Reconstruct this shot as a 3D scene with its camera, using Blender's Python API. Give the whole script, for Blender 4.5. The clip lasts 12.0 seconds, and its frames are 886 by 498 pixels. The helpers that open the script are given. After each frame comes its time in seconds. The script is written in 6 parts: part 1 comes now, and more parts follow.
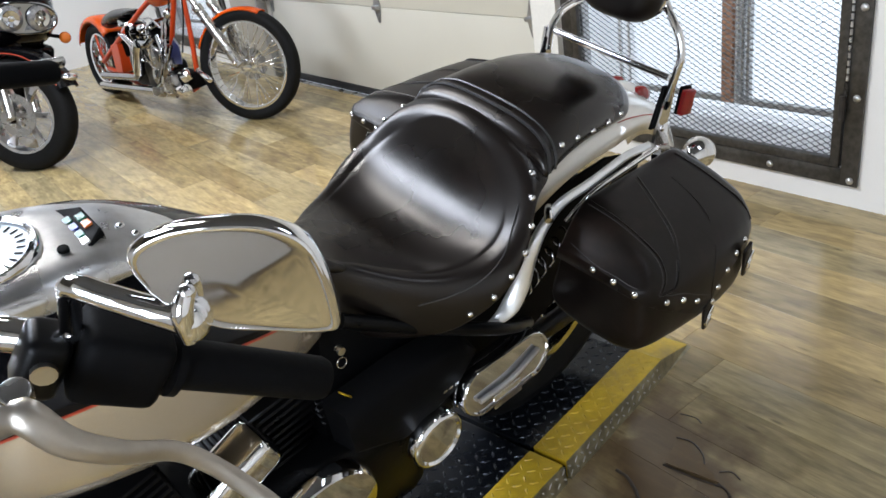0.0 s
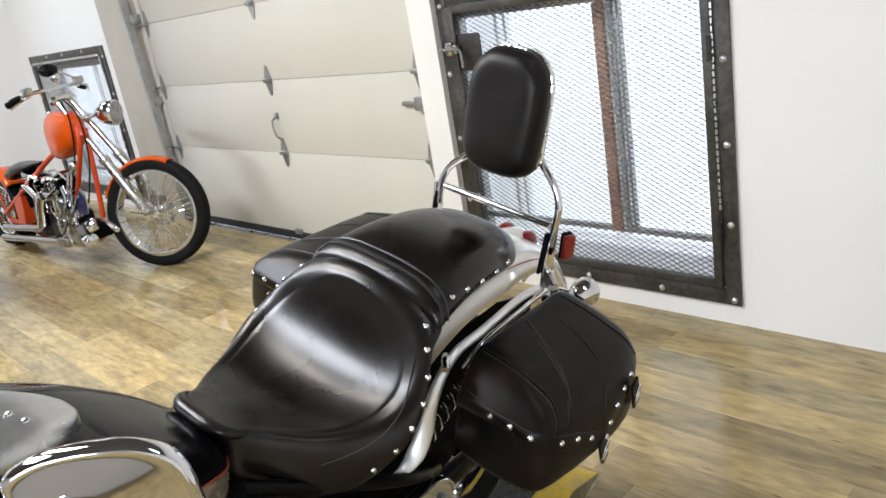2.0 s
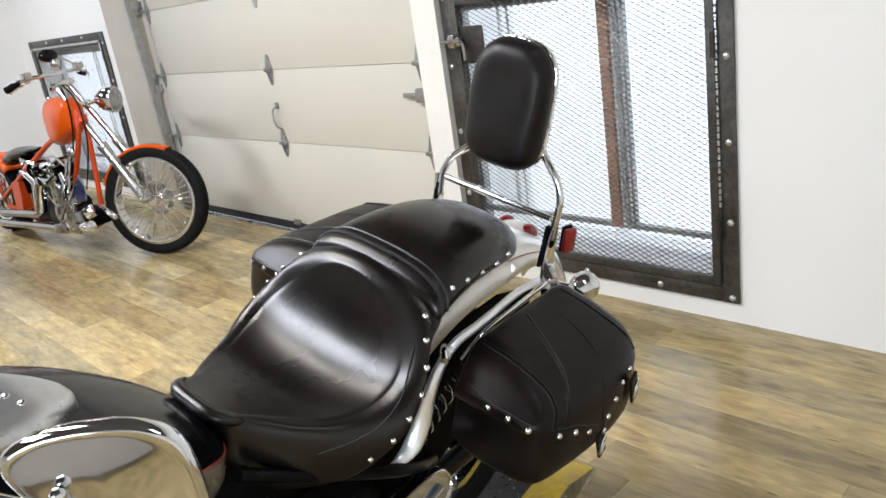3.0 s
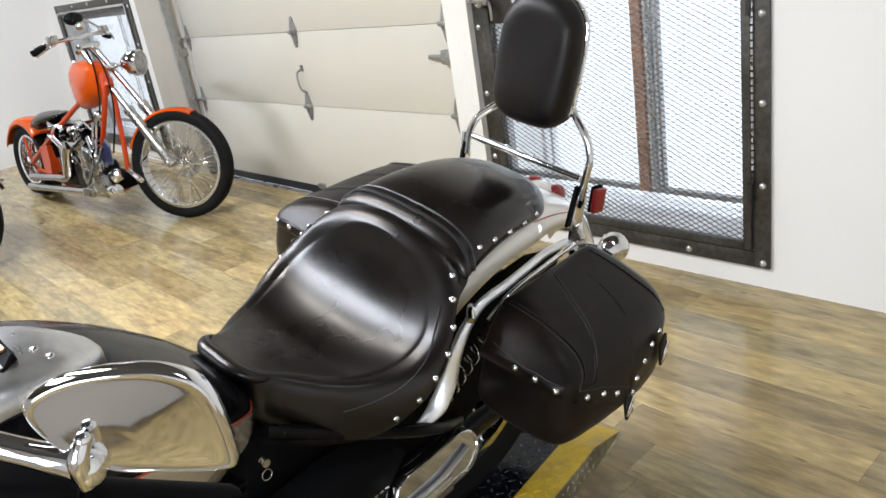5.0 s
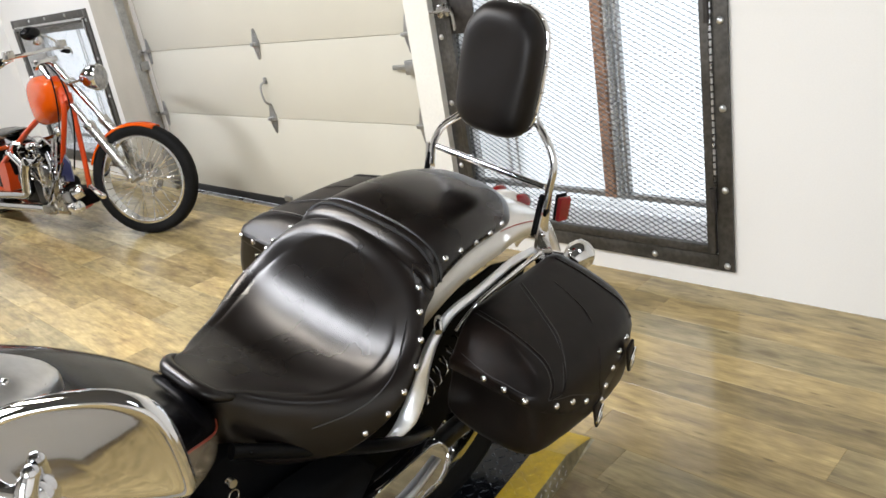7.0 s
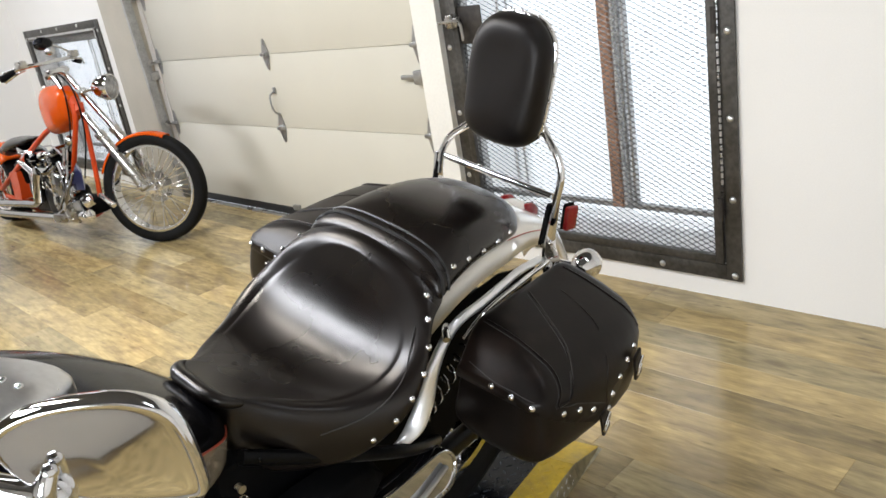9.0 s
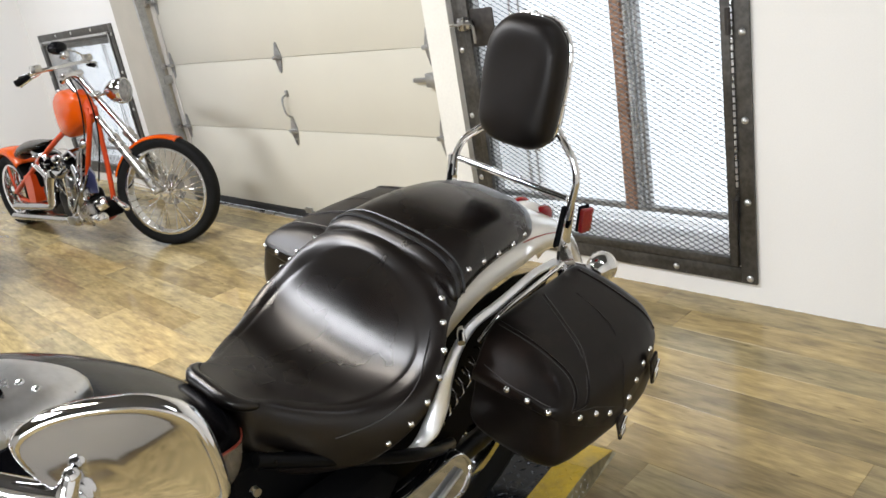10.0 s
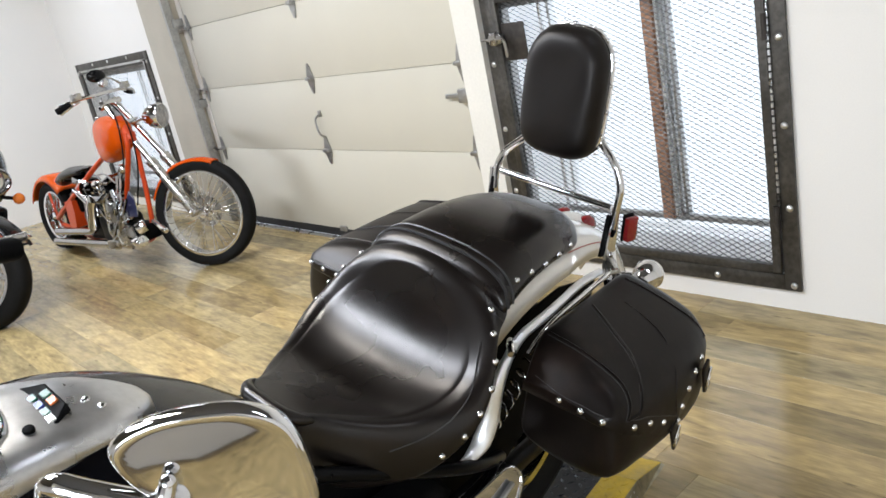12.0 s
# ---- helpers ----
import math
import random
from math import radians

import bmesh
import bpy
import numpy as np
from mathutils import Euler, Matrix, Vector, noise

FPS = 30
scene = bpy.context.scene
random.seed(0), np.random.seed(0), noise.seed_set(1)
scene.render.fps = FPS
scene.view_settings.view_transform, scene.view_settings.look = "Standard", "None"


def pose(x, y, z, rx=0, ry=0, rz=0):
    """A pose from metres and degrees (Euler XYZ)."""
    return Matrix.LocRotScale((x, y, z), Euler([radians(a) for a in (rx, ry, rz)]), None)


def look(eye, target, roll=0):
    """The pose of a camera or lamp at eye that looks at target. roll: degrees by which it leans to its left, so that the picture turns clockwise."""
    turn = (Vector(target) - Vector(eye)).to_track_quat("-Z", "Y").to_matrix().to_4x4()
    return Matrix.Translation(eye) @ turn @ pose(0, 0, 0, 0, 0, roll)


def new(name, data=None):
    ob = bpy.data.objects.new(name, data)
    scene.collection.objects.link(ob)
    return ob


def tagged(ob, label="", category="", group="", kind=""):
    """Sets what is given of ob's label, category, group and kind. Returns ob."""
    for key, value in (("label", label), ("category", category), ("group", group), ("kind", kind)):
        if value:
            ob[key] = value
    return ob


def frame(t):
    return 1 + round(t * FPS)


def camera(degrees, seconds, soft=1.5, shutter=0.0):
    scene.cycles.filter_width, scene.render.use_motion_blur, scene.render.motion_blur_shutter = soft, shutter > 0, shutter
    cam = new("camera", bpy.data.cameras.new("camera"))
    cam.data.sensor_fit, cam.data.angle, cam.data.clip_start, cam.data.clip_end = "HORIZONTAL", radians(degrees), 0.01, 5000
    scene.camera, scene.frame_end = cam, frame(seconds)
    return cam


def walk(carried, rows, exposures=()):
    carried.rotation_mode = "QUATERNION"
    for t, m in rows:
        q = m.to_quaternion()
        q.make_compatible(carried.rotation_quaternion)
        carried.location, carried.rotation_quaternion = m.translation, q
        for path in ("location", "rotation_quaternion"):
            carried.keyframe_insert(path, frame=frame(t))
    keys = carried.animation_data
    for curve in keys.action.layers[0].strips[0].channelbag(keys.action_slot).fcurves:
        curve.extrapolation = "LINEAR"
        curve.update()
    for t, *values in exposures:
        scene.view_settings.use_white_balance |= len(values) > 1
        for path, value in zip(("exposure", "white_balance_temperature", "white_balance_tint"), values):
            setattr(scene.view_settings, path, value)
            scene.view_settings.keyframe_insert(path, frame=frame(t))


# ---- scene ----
cam = camera(59.22, 12.0, soft=1.6)
# seconds, place in metres, yaw, pitch, roll in degrees
PATH = [
    (0.0, 4.2094, -2.6430, 1.3583, 51.63, -26.85, 8.54),
    (0.5, 4.2321, -2.6275, 1.3836, 48.62, -23.18, 9.49),
    (1.0, 4.2593, -2.6297, 1.4035, 46.06, -21.47, 10.27),
    (1.5, 4.2751, -2.6248, 1.4187, 45.09, -19.68, 10.03),
    (2.0, 4.2722, -2.6254, 1.4225, 44.95, -18.74, 9.35),
    (2.5, 4.2638, -2.6290, 1.4179, 45.07, -19.18, 8.19),
    (4.5, 4.2676, -2.6233, 1.4116, 45.27, -19.44, 9.21),
    (5.0, 4.2482, -2.6244, 1.3948, 46.85, -21.29, 8.67),
    (5.5, 4.2380, -2.6152, 1.3967, 47.65, -21.22, 8.77),
    (6.0, 4.2508, -2.6060, 1.3984, 45.37, -20.87, 9.32),
    (6.5, 4.2521, -2.6109, 1.4003, 44.55, -20.82, 9.28),
    (7.0, 4.2479, -2.6136, 1.3953, 44.28, -21.02, 9.10),
    (9.0, 4.2548, -2.6216, 1.3971, 44.86, -20.23, 9.15),
    (9.5, 4.2503, -2.6216, 1.3956, 45.38, -20.03, 9.55),
    (10.0, 4.2454, -2.6239, 1.3964, 45.60, -19.91, 9.42),
    (10.5, 4.2485, -2.6248, 1.3970, 45.69, -19.74, 9.81),
    (11.0, 4.2573, -2.6222, 1.3965, 45.83, -19.69, 10.81),
    (11.5, 4.2445, -2.6191, 1.3927, 44.59, -19.88, 10.43),
    (12.0, 4.2267, -2.6518, 1.3963, 47.23, -18.42, 11.42),
]
# the clip's camera starts darker and cooler, then settles: seconds, stops, kelvin, tint
EXPOSURES = [(0.0, -0.24, 6000, 10), (0.5, -0.22, 6000, 10), (1.0, -0.18, 6100, 10), (2.0, -0.16, 6200, 10), (4.5, -0.12, 6200, 10), (5.5, -0.12, 6200, 10),
             (7.0, -0.08, 6450, 10), (9.0, -0.12, 6450, 10), (11.0, -0.15, 6450, 10), (12.0, -0.16, 6250, 10)]
walk(cam, [(t, pose(x, y, z, 90 + pitch, roll, yaw)) for t, x, y, z, yaw, pitch, roll in PATH], EXPOSURES)

# ---- world and lights ----
world = bpy.data.worlds.new("world")
scene.world = world
world.use_nodes = True
wn = world.node_tree
sky = wn.nodes.new("ShaderNodeTexSky")
sky.sky_type, sky.sun_disc = "NISHITA", False
sky.sun_elevation, sky.sun_rotation = radians(38), radians(200)
wn.links.new(sky.outputs[0], wn.nodes["Background"].inputs["Color"])
wn.nodes["Background"].inputs["Strength"].default_value = 0.12


def area(name, m, sx, sy, watts, colour):
    d = bpy.data.lights.new(name, "AREA")
    d.shape, d.size, d.size_y, d.energy, d.color = "RECTANGLE", sx, sy, watts, colour
    ob = new(name, d)
    ob.matrix_world = m
    return tagged(ob, kind="structure")


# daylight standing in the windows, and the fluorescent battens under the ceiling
area("window_daylight", look((2.28, 0.30, 0.74), (2.28, -3, 0.5)), 1.20, 1.15, 2.9, (0.84, 0.92, 1.0))
area("window_daylight", look((-3.22, 0.30, 0.74), (-3.22, -3, 0.5)), 1.55, 1.15, 3.9, (0.84, 0.92, 1.0))
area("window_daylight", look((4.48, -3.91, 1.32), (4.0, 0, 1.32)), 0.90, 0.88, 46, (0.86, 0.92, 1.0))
# unseen ceiling strips, set by seat highlights and wall brightness: place, length, width, power, colour
COOL, WARM = (0.87, 0.915, 1.0), (1.0, 0.94, 0.86)
STRIPS = [(1.3, -3.05, 2.4, 0.60, 175, COOL), (1.2, -2.25, 2.4, 0.26, 70, WARM), (4.5, -1.15, 1.2, 0.26, 8, COOL), (-0.3, -0.95, 1.2, 0.26, 6, COOL), (-3.0, -0.95, 1.2, 0.26, 18, COOL), (-2.6, -2.7, 0.5, 0.26, 125, COOL)]
for lx, ly, length, wide, watts, tint in STRIPS:
    area("ceiling_strip_light", look((lx, ly, 2.97), (lx, ly, 0)), length - 0.04, wide, watts, tint)

# ---- materials ----
def material(name, colour, rough=0.5, metal=0.0, grain=0.0, scale=40.0, bump=0.0, stain=0.0, stain_scale=3.0, rough_var=0.0, coat=0.0, spec=0.5, random=0.0):
    """Principled surface with fine grain, broad stains and a bump of its own."""
    m = bpy.data.materials.new(name)
    m.use_nodes = True
    n, l = m.node_tree.nodes, m.node_tree.links
    b = n["Principled BSDF"]
    b.inputs["Roughness"].default_value, b.inputs["Metallic"].default_value = rough, metal
    b.inputs["Coat Weight"].default_value, b.inputs["Specular IOR Level"].default_value = coat, spec
    b.inputs["Coat Roughness"].default_value = 0.06
    b.inputs["Base Color"].default_value = (*colour, 1)
    tc = n.new("ShaderNodeTexCoord")
    fine = n.new("ShaderNodeTexNoise")
    fine.inputs["Scale"].default_value, fine.inputs["Detail"].default_value = scale, 5
    broad = n.new("ShaderNodeTexNoise")
    broad.inputs["Scale"].default_value, broad.inputs["Detail"].default_value = stain_scale, 4
    for t in (fine, broad):
        l.new(tc.outputs["Object"], t.inputs["Vector"])
    last = None
    for tex, amount in ((fine, grain), (broad, stain)):
        if amount:
            r = n.new("ShaderNodeMapRange")
            r.inputs["From Min"].default_value, r.inputs["From Max"].default_value = 0.3, 0.7
            r.inputs["To Min"].default_value, r.inputs["To Max"].default_value = 1 - amount, 1 + amount
            l.new(tex.outputs["Fac"], r.inputs["Value"])
            v = n.new("ShaderNodeMixRGB")
            v.blend_type, v.inputs["Fac"].default_value = "MULTIPLY", 1.0
            v.inputs["Color1"].default_value = (*colour, 1)
            if last:
                l.new(last, v.inputs["Color1"])
            l.new(r.outputs["Result"], v.inputs["Color2"])
            last = v.outputs["Color"]
    if random:
        info = n.new("ShaderNodeObjectInfo")
        r = n.new("ShaderNodeMapRange")
        r.inputs["To Min"].default_value, r.inputs["To Max"].default_value = 1 - random, 1 + random
        l.new(info.outputs["Random"], r.inputs["Value"])
        v = n.new("ShaderNodeMixRGB")
        v.blend_type, v.inputs["Fac"].default_value = "MULTIPLY", 1.0
        v.inputs["Color1"].default_value = (*colour, 1)
        if last:
            l.new(last, v.inputs["Color1"])
        l.new(r.outputs["Result"], v.inputs["Color2"])
        last = v.outputs["Color"]
    if last:
        l.new(last, b.inputs["Base Color"])
    if rough_var:
        r = n.new("ShaderNodeMapRange")
        r.inputs["From Min"].default_value, r.inputs["From Max"].default_value = 0.3, 0.7
        r.inputs["To Min"].default_value, r.inputs["To Max"].default_value = rough - rough_var, rough + rough_var
        l.new(broad.outputs["Fac"], r.inputs["Value"])
        l.new(r.outputs["Result"], b.inputs["Roughness"])
    if bump:
        bp = n.new("ShaderNodeBump")
        bp.inputs["Strength"].default_value, bp.inputs["Distance"].default_value = bump, 0.002
        l.new(fine.outputs["Fac"], bp.inputs["Height"])
        l.new(bp.outputs["Normal"], b.inputs["Normal"])
    return m


def leather_material(name, colour, rough, scale, spec, crease=0.14, wear=0.5):
    """Smooth hide: fine cell pores, broad creases, uneven gloss."""
    m = material(name, colour, rough, 0, 0.10, 60, 0, 0.14, 5, 0.07, 0, spec)
    n, l = m.node_tree.nodes, m.node_tree.links
    tc = n.new("ShaderNodeTexCoord")
    v = n.new("ShaderNodeTexVoronoi")
    v.inputs["Scale"].default_value = scale
    w = n.new("ShaderNodeTexNoise")
    w.inputs["Scale"].default_value, w.inputs["Detail"].default_value, w.inputs["Roughness"].default_value = 9, 3, 0.5
    l.new(tc.outputs["Object"], v.inputs["Vector"])
    l.new(tc.outputs["Object"], w.inputs["Vector"])
    a = n.new("ShaderNodeBump")
    a.inputs["Strength"].default_value, a.inputs["Distance"].default_value = 0.05, 0.0005
    l.new(v.outputs["Distance"], a.inputs["Height"])
    b = n.new("ShaderNodeBump")
    b.inputs["Strength"].default_value, b.inputs["Distance"].default_value = crease, 0.005
    l.new(w.outputs["Fac"], b.inputs["Height"])
    l.new(a.outputs["Normal"], b.inputs["Normal"])
    l.new(b.outputs["Normal"], n["Principled BSDF"].inputs["Normal"])
    n["Principled BSDF"].inputs["Specular Tint"].default_value = (1.0, 0.955, 0.915, 1)
    # brown rubbed patches where the dye has worn
    rub = n.new("ShaderNodeTexNoise")
    rub.inputs["Scale"].default_value, rub.inputs["Detail"].default_value, rub.inputs["Roughness"].default_value = 6.5, 6, 0.6
    l.new(tc.outputs["Object"], rub.inputs["Vector"])
    rr = n.new("ShaderNodeMapRange")
    rr.inputs["From Min"].default_value, rr.inputs["From Max"].default_value = 0.52, 0.72
    rr.inputs["To Min"].default_value, rr.inputs["To Max"].default_value = 0.0, wear
    l.new(rub.outputs["Fac"], rr.inputs["Value"])
    mx = n.new("ShaderNodeMixRGB")
    mx.inputs["Color2"].default_value = (0.022, 0.0135, 0.0100, 1)
    base = n["Principled BSDF"].inputs["Base Color"]
    l.new(base.links[0].from_socket, mx.inputs["Color1"])
    l.new(rr.outputs["Result"], mx.inputs["Fac"])
    l.new(mx.outputs["Color"], base)
    return m


def glass_material(name, colour=(1, 1, 1), rough=0.02):
    m = bpy.data.materials.new(name)
    m.use_nodes = True
    b = m.node_tree.nodes["Principled BSDF"]
    b.inputs["Base Color"].default_value = (*colour, 1)
    b.inputs["Roughness"].default_value, b.inputs["Transmission Weight"].default_value = rough, 1.0
    return m


def glow_material(name, colour, strength):
    m = bpy.data.materials.new(name)
    m.use_nodes = True
    b = m.node_tree.nodes["Principled BSDF"]
    b.inputs["Base Color"].default_value = (*colour, 1)
    b.inputs["Emission Color"].default_value, b.inputs["Emission Strength"].default_value = (*colour, 1), strength
    return m


def plank_material(name):
    """Rustic vinyl planks: grain along x, knots, each board with its own tone and slant of colour."""
    m = bpy.data.materials.new(name)
    m.use_nodes = True
    n, l = m.node_tree.nodes, m.node_tree.links
    b = n["Principled BSDF"]
    geo = n.new("ShaderNodeNewGeometry")
    info = n.new("ShaderNodeObjectInfo")
    mul = n.new("ShaderNodeVectorMath")
    mul.operation = "MULTIPLY_ADD"
    mul.inputs[1].default_value = (2.2, 10.0, 1.0)
    comb = n.new("ShaderNodeCombineXYZ")
    k = n.new("ShaderNodeMath")
    k.operation, k.inputs[1].default_value = "MULTIPLY", 37.0
    l.new(info.outputs["Random"], k.inputs[0])
    for s in ("X", "Y", "Z"):
        l.new(k.outputs[0], comb.inputs[s])
    l.new(geo.outputs["Position"], mul.inputs[0])
    l.new(comb.outputs[0], mul.inputs[2])
    fig = n.new("ShaderNodeTexNoise")
    fig.inputs["Scale"].default_value, fig.inputs["Detail"].default_value, fig.inputs["Distortion"].default_value = 2.2, 5, 0.35
    l.new(mul.outputs[0], fig.inputs["Vector"])
    ramp = n.new("ShaderNodeValToRGB")
    ramp.color_ramp.elements[0].position, ramp.color_ramp.elements[0].color = 0.26, (0.260, 0.188, 0.094, 1)
    ramp.color_ramp.elements[1].position, ramp.color_ramp.elements[1].color = 0.72, (0.50, 0.395, 0.200, 1)
    e = ramp.color_ramp.elements.new(0.5)
    e.color = (0.39, 0.300, 0.145, 1)
    l.new(fig.outputs["Fac"], ramp.inputs["Fac"])
    streak = n.new("ShaderNodeTexNoise")
    sm = n.new("ShaderNodeVectorMath")
    sm.operation = "MULTIPLY_ADD"
    sm.inputs[1].default_value = (9.0, 110.0, 1.0)
    l.new(geo.outputs["Position"], sm.inputs[0])
    l.new(comb.outputs[0], sm.inputs[2])
    l.new(sm.outputs[0], streak.inputs["Vector"])
    streak.inputs["Scale"].default_value, streak.inputs["Detail"].default_value = 1.6, 4
    tone = n.new("ShaderNodeMapRange")
    tone.inputs["To Min"].default_value, tone.inputs["To Max"].default_value = 0.72, 1.18
    l.new(info.outputs["Random"], tone.inputs["Value"])
    blot = n.new("ShaderNodeTexNoise")
    bm_ = n.new("ShaderNodeVectorMath")
    bm_.operation = "MULTIPLY_ADD"
    bm_.inputs[1].default_value = (15.0, 48.0, 1.0)
    l.new(geo.outputs["Position"], bm_.inputs[0])
    l.new(comb.outputs[0], bm_.inputs[2])
    l.new(bm_.outputs[0], blot.inputs["Vector"])
    blot.inputs["Scale"].default_value, blot.inputs["Detail"].default_value = 1.0, 5
    br = n.new("ShaderNodeMapRange")
    br.inputs["From Min"].default_value, br.inputs["From Max"].default_value = 0.32, 0.68
    br.inputs["To Min"].default_value, br.inputs["To Max"].default_value = 0.84, 1.12
    l.new(blot.outputs["Fac"], br.inputs["Value"])
    sr = n.new("ShaderNodeMapRange")
    sr.inputs["From Min"].default_value, sr.inputs["From Max"].default_value = 0.3, 0.7
    sr.inputs["To Min"].default_value, sr.inputs["To Max"].default_value = 0.86, 1.12
    l.new(streak.outputs["Fac"], sr.inputs["Value"])
    mm = n.new("ShaderNodeMath")
    mm.operation = "MULTIPLY"
    m0 = n.new("ShaderNodeMath")
    m0.operation = "MULTIPLY"
    l.new(tone.outputs[0], m0.inputs[0])
    l.new(br.outputs[0], m0.inputs[1])
    l.new(m0.outputs[0], mm.inputs[0])
    l.new(sr.outputs[0], mm.inputs[1])
    # dark knots drawn out along the board
    km = n.new("ShaderNodeVectorMath")
    km.operation = "MULTIPLY_ADD"
    km.inputs[1].default_value = (5.0, 19.0, 1.0)
    l.new(geo.outputs["Position"], km.inputs[0])
    l.new(comb.outputs[0], km.inputs[2])
    kn = n.new("ShaderNodeTexVoronoi")
    kn.inputs["Scale"].default_value = 1.0
    l.new(km.outputs[0], kn.inputs["Vector"])
    kr = n.new("ShaderNodeMapRange")
    kr.inputs["From Min"].default_value, kr.inputs["From Max"].default_value = 0.03, 0.13
    kr.inputs["To Min"].default_value, kr.inputs["To Max"].default_value = 0.50, 1.0
    l.new(kn.outputs["Distance"], kr.inputs["Value"])
    m2 = n.new("ShaderNodeMath")
    m2.operation = "MULTIPLY"
    l.new(mm.outputs[0], m2.inputs[0])
    l.new(kr.outputs[0], m2.inputs[1])
    mix = n.new("ShaderNodeMixRGB")
    mix.blend_type, mix.inputs["Fac"].default_value = "MULTIPLY", 1.0
    l.new(ramp.outputs["Color"], mix.inputs["Color1"])
    l.new(m2.outputs[0], mix.inputs["Color2"])
    # some boards honey, others weathered grey, blending along the board
    pick = n.new("ShaderNodeMath")
    pick.operation, pick.inputs[1].default_value = "MULTIPLY", 17.31
    l.new(info.outputs["Random"], pick.inputs[0])
    frac = n.new("ShaderNodeMath")
    frac.operation = "FRACT"
    l.new(pick.outputs[0], frac.inputs[0])
    drift = n.new("ShaderNodeMath")
    drift.operation = "MULTIPLY_ADD"
    drift.inputs[1].default_value = 0.55
    l.new(frac.outputs[0], drift.inputs[0])
    half = n.new("ShaderNodeMath")
    half.operation, half.inputs[1].default_value = "MULTIPLY", 0.9
    l.new(fig.outputs["Fac"], half.inputs[0])
    l.new(half.outputs[0], drift.inputs[2])
    tint = n.new("ShaderNodeValToRGB")
    tint.color_ramp.elements[0].position, tint.color_ramp.elements[0].color = 0.42, (0.90, 0.95, 1.04, 1)
    tint.color_ramp.elements[1].position, tint.color_ramp.elements[1].color = 0.95, (1.0, 0.95, 0.86, 1)
    l.new(drift.outputs[0], tint.inputs["Fac"])
    hue = n.new("ShaderNodeMixRGB")
    hue.blend_type, hue.inputs["Fac"].default_value = "MULTIPLY", 1.0
    l.new(mix.outputs["Color"], hue.inputs["Color1"])
    l.new(tint.outputs["Color"], hue.inputs["Color2"])
    # scuffed dark patch with a ragged edge beside the wheel dock, where stands and boots wear the print away
    off = n.new("ShaderNodeVectorMath")
    off.operation = "SUBTRACT"
    off.inputs[1].default_value = (3.30, -1.50, 0.0)
    l.new(geo.outputs["Position"], off.inputs[0])
    turn = n.new("ShaderNodeVectorRotate")
    turn.rotation_type = "Z_AXIS"
    turn.inputs["Angle"].default_value = 0.5
    l.new(off.outputs[0], turn.inputs["Vector"])
    shrink = n.new("ShaderNodeVectorMath")
    shrink.operation = "MULTIPLY"
    shrink.inputs[1].default_value = (3.6, 5.2, 0.0)
    l.new(turn.outputs[0], shrink.inputs[0])
    far = n.new("ShaderNodeVectorMath")
    far.operation = "LENGTH"
    l.new(shrink.outputs[0], far.inputs[0])
    rag = n.new("ShaderNodeTexNoise")
    rag.inputs["Scale"].default_value, rag.inputs["Detail"].default_value = 9.0, 5
    l.new(geo.outputs["Position"], rag.inputs["Vector"])
    edge = n.new("ShaderNodeMath")
    edge.operation, edge.inputs[1].default_value = "MULTIPLY_ADD", 2.4
    l.new(rag.outputs["Fac"], edge.inputs[0])
    l.new(far.outputs["Value"], edge.inputs[2])
    worn = n.new("ShaderNodeMapRange")
    worn.inputs["From Min"].default_value, worn.inputs["From Max"].default_value = 1.75, 2.65
    worn.inputs["To Min"].default_value, worn.inputs["To Max"].default_value = 0.88, 0.0
    l.new(edge.outputs[0], worn.inputs["Value"])
    scuff = n.new("ShaderNodeMixRGB")
    scuff.inputs["Color2"].default_value = (0.085, 0.052, 0.026, 1)
    l.new(worn.outputs[0], scuff.inputs["Fac"])
    l.new(hue.outputs["Color"], scuff.inputs["Color1"])
    l.new(scuff.outputs["Color"], b.inputs["Base Color"])
    rr = n.new("ShaderNodeMapRange")
    rr.inputs["To Min"].default_value, rr.inputs["To Max"].default_value = 0.12, 0.26
    l.new(fig.outputs["Fac"], rr.inputs["Value"])
    l.new(rr.outputs[0], b.inputs["Roughness"])
    b.inputs["Specular IOR Level"].default_value = 0.40
    bp = n.new("ShaderNodeBump")
    bp.inputs["Strength"].default_value, bp.inputs["Distance"].default_value = 0.25, 0.001
    l.new(streak.outputs["Fac"], bp.inputs["Height"])
    l.new(bp.outputs["Normal"], b.inputs["Normal"])
    return m


WALL = material("wall_paint", (0.81, 0.788, 0.745), 0.6, 0, 0.015, 180, 0.15, 0.02, 1.3)
# back walls toned below WALL so that leather catches less reflected light
BACKWALL = material("back_wall_paint", (0.60, 0.59, 0.565), 0.6, 0, 0.015, 180, 0.15, 0.03, 1.3)
CEIL = material("ceiling_paint", (0.09, 0.088, 0.085), 0.8, 0, 0.02, 60, 0.1, 0.03, 1)
DOOR = material("garage_door_paint", (0.60, 0.575, 0.49), 0.42, 0, 0.02, 240, 0.25, 0.03, 1.6, 0.05)
JAMB = material("jamb_paint", (0.78, 0.76, 0.70), 0.5, 0, 0.03, 70, 0.2, 0.03, 4)
POST = material("post_paint", (0.44, 0.405, 0.33), 0.55, 0, 0.03, 70, 0.2, 0.04, 4)
PLANK = plank_material("plank")
TORN = material("torn_vinyl_edge", (0.035, 0.024, 0.015), 0.5, 0, 0.3, 60, 0.2, 0.3, 20, 0.1)
SUBFLOOR = material("joint_dark", (0.14, 0.10, 0.05), 0.8, 0, 0.1, 30)
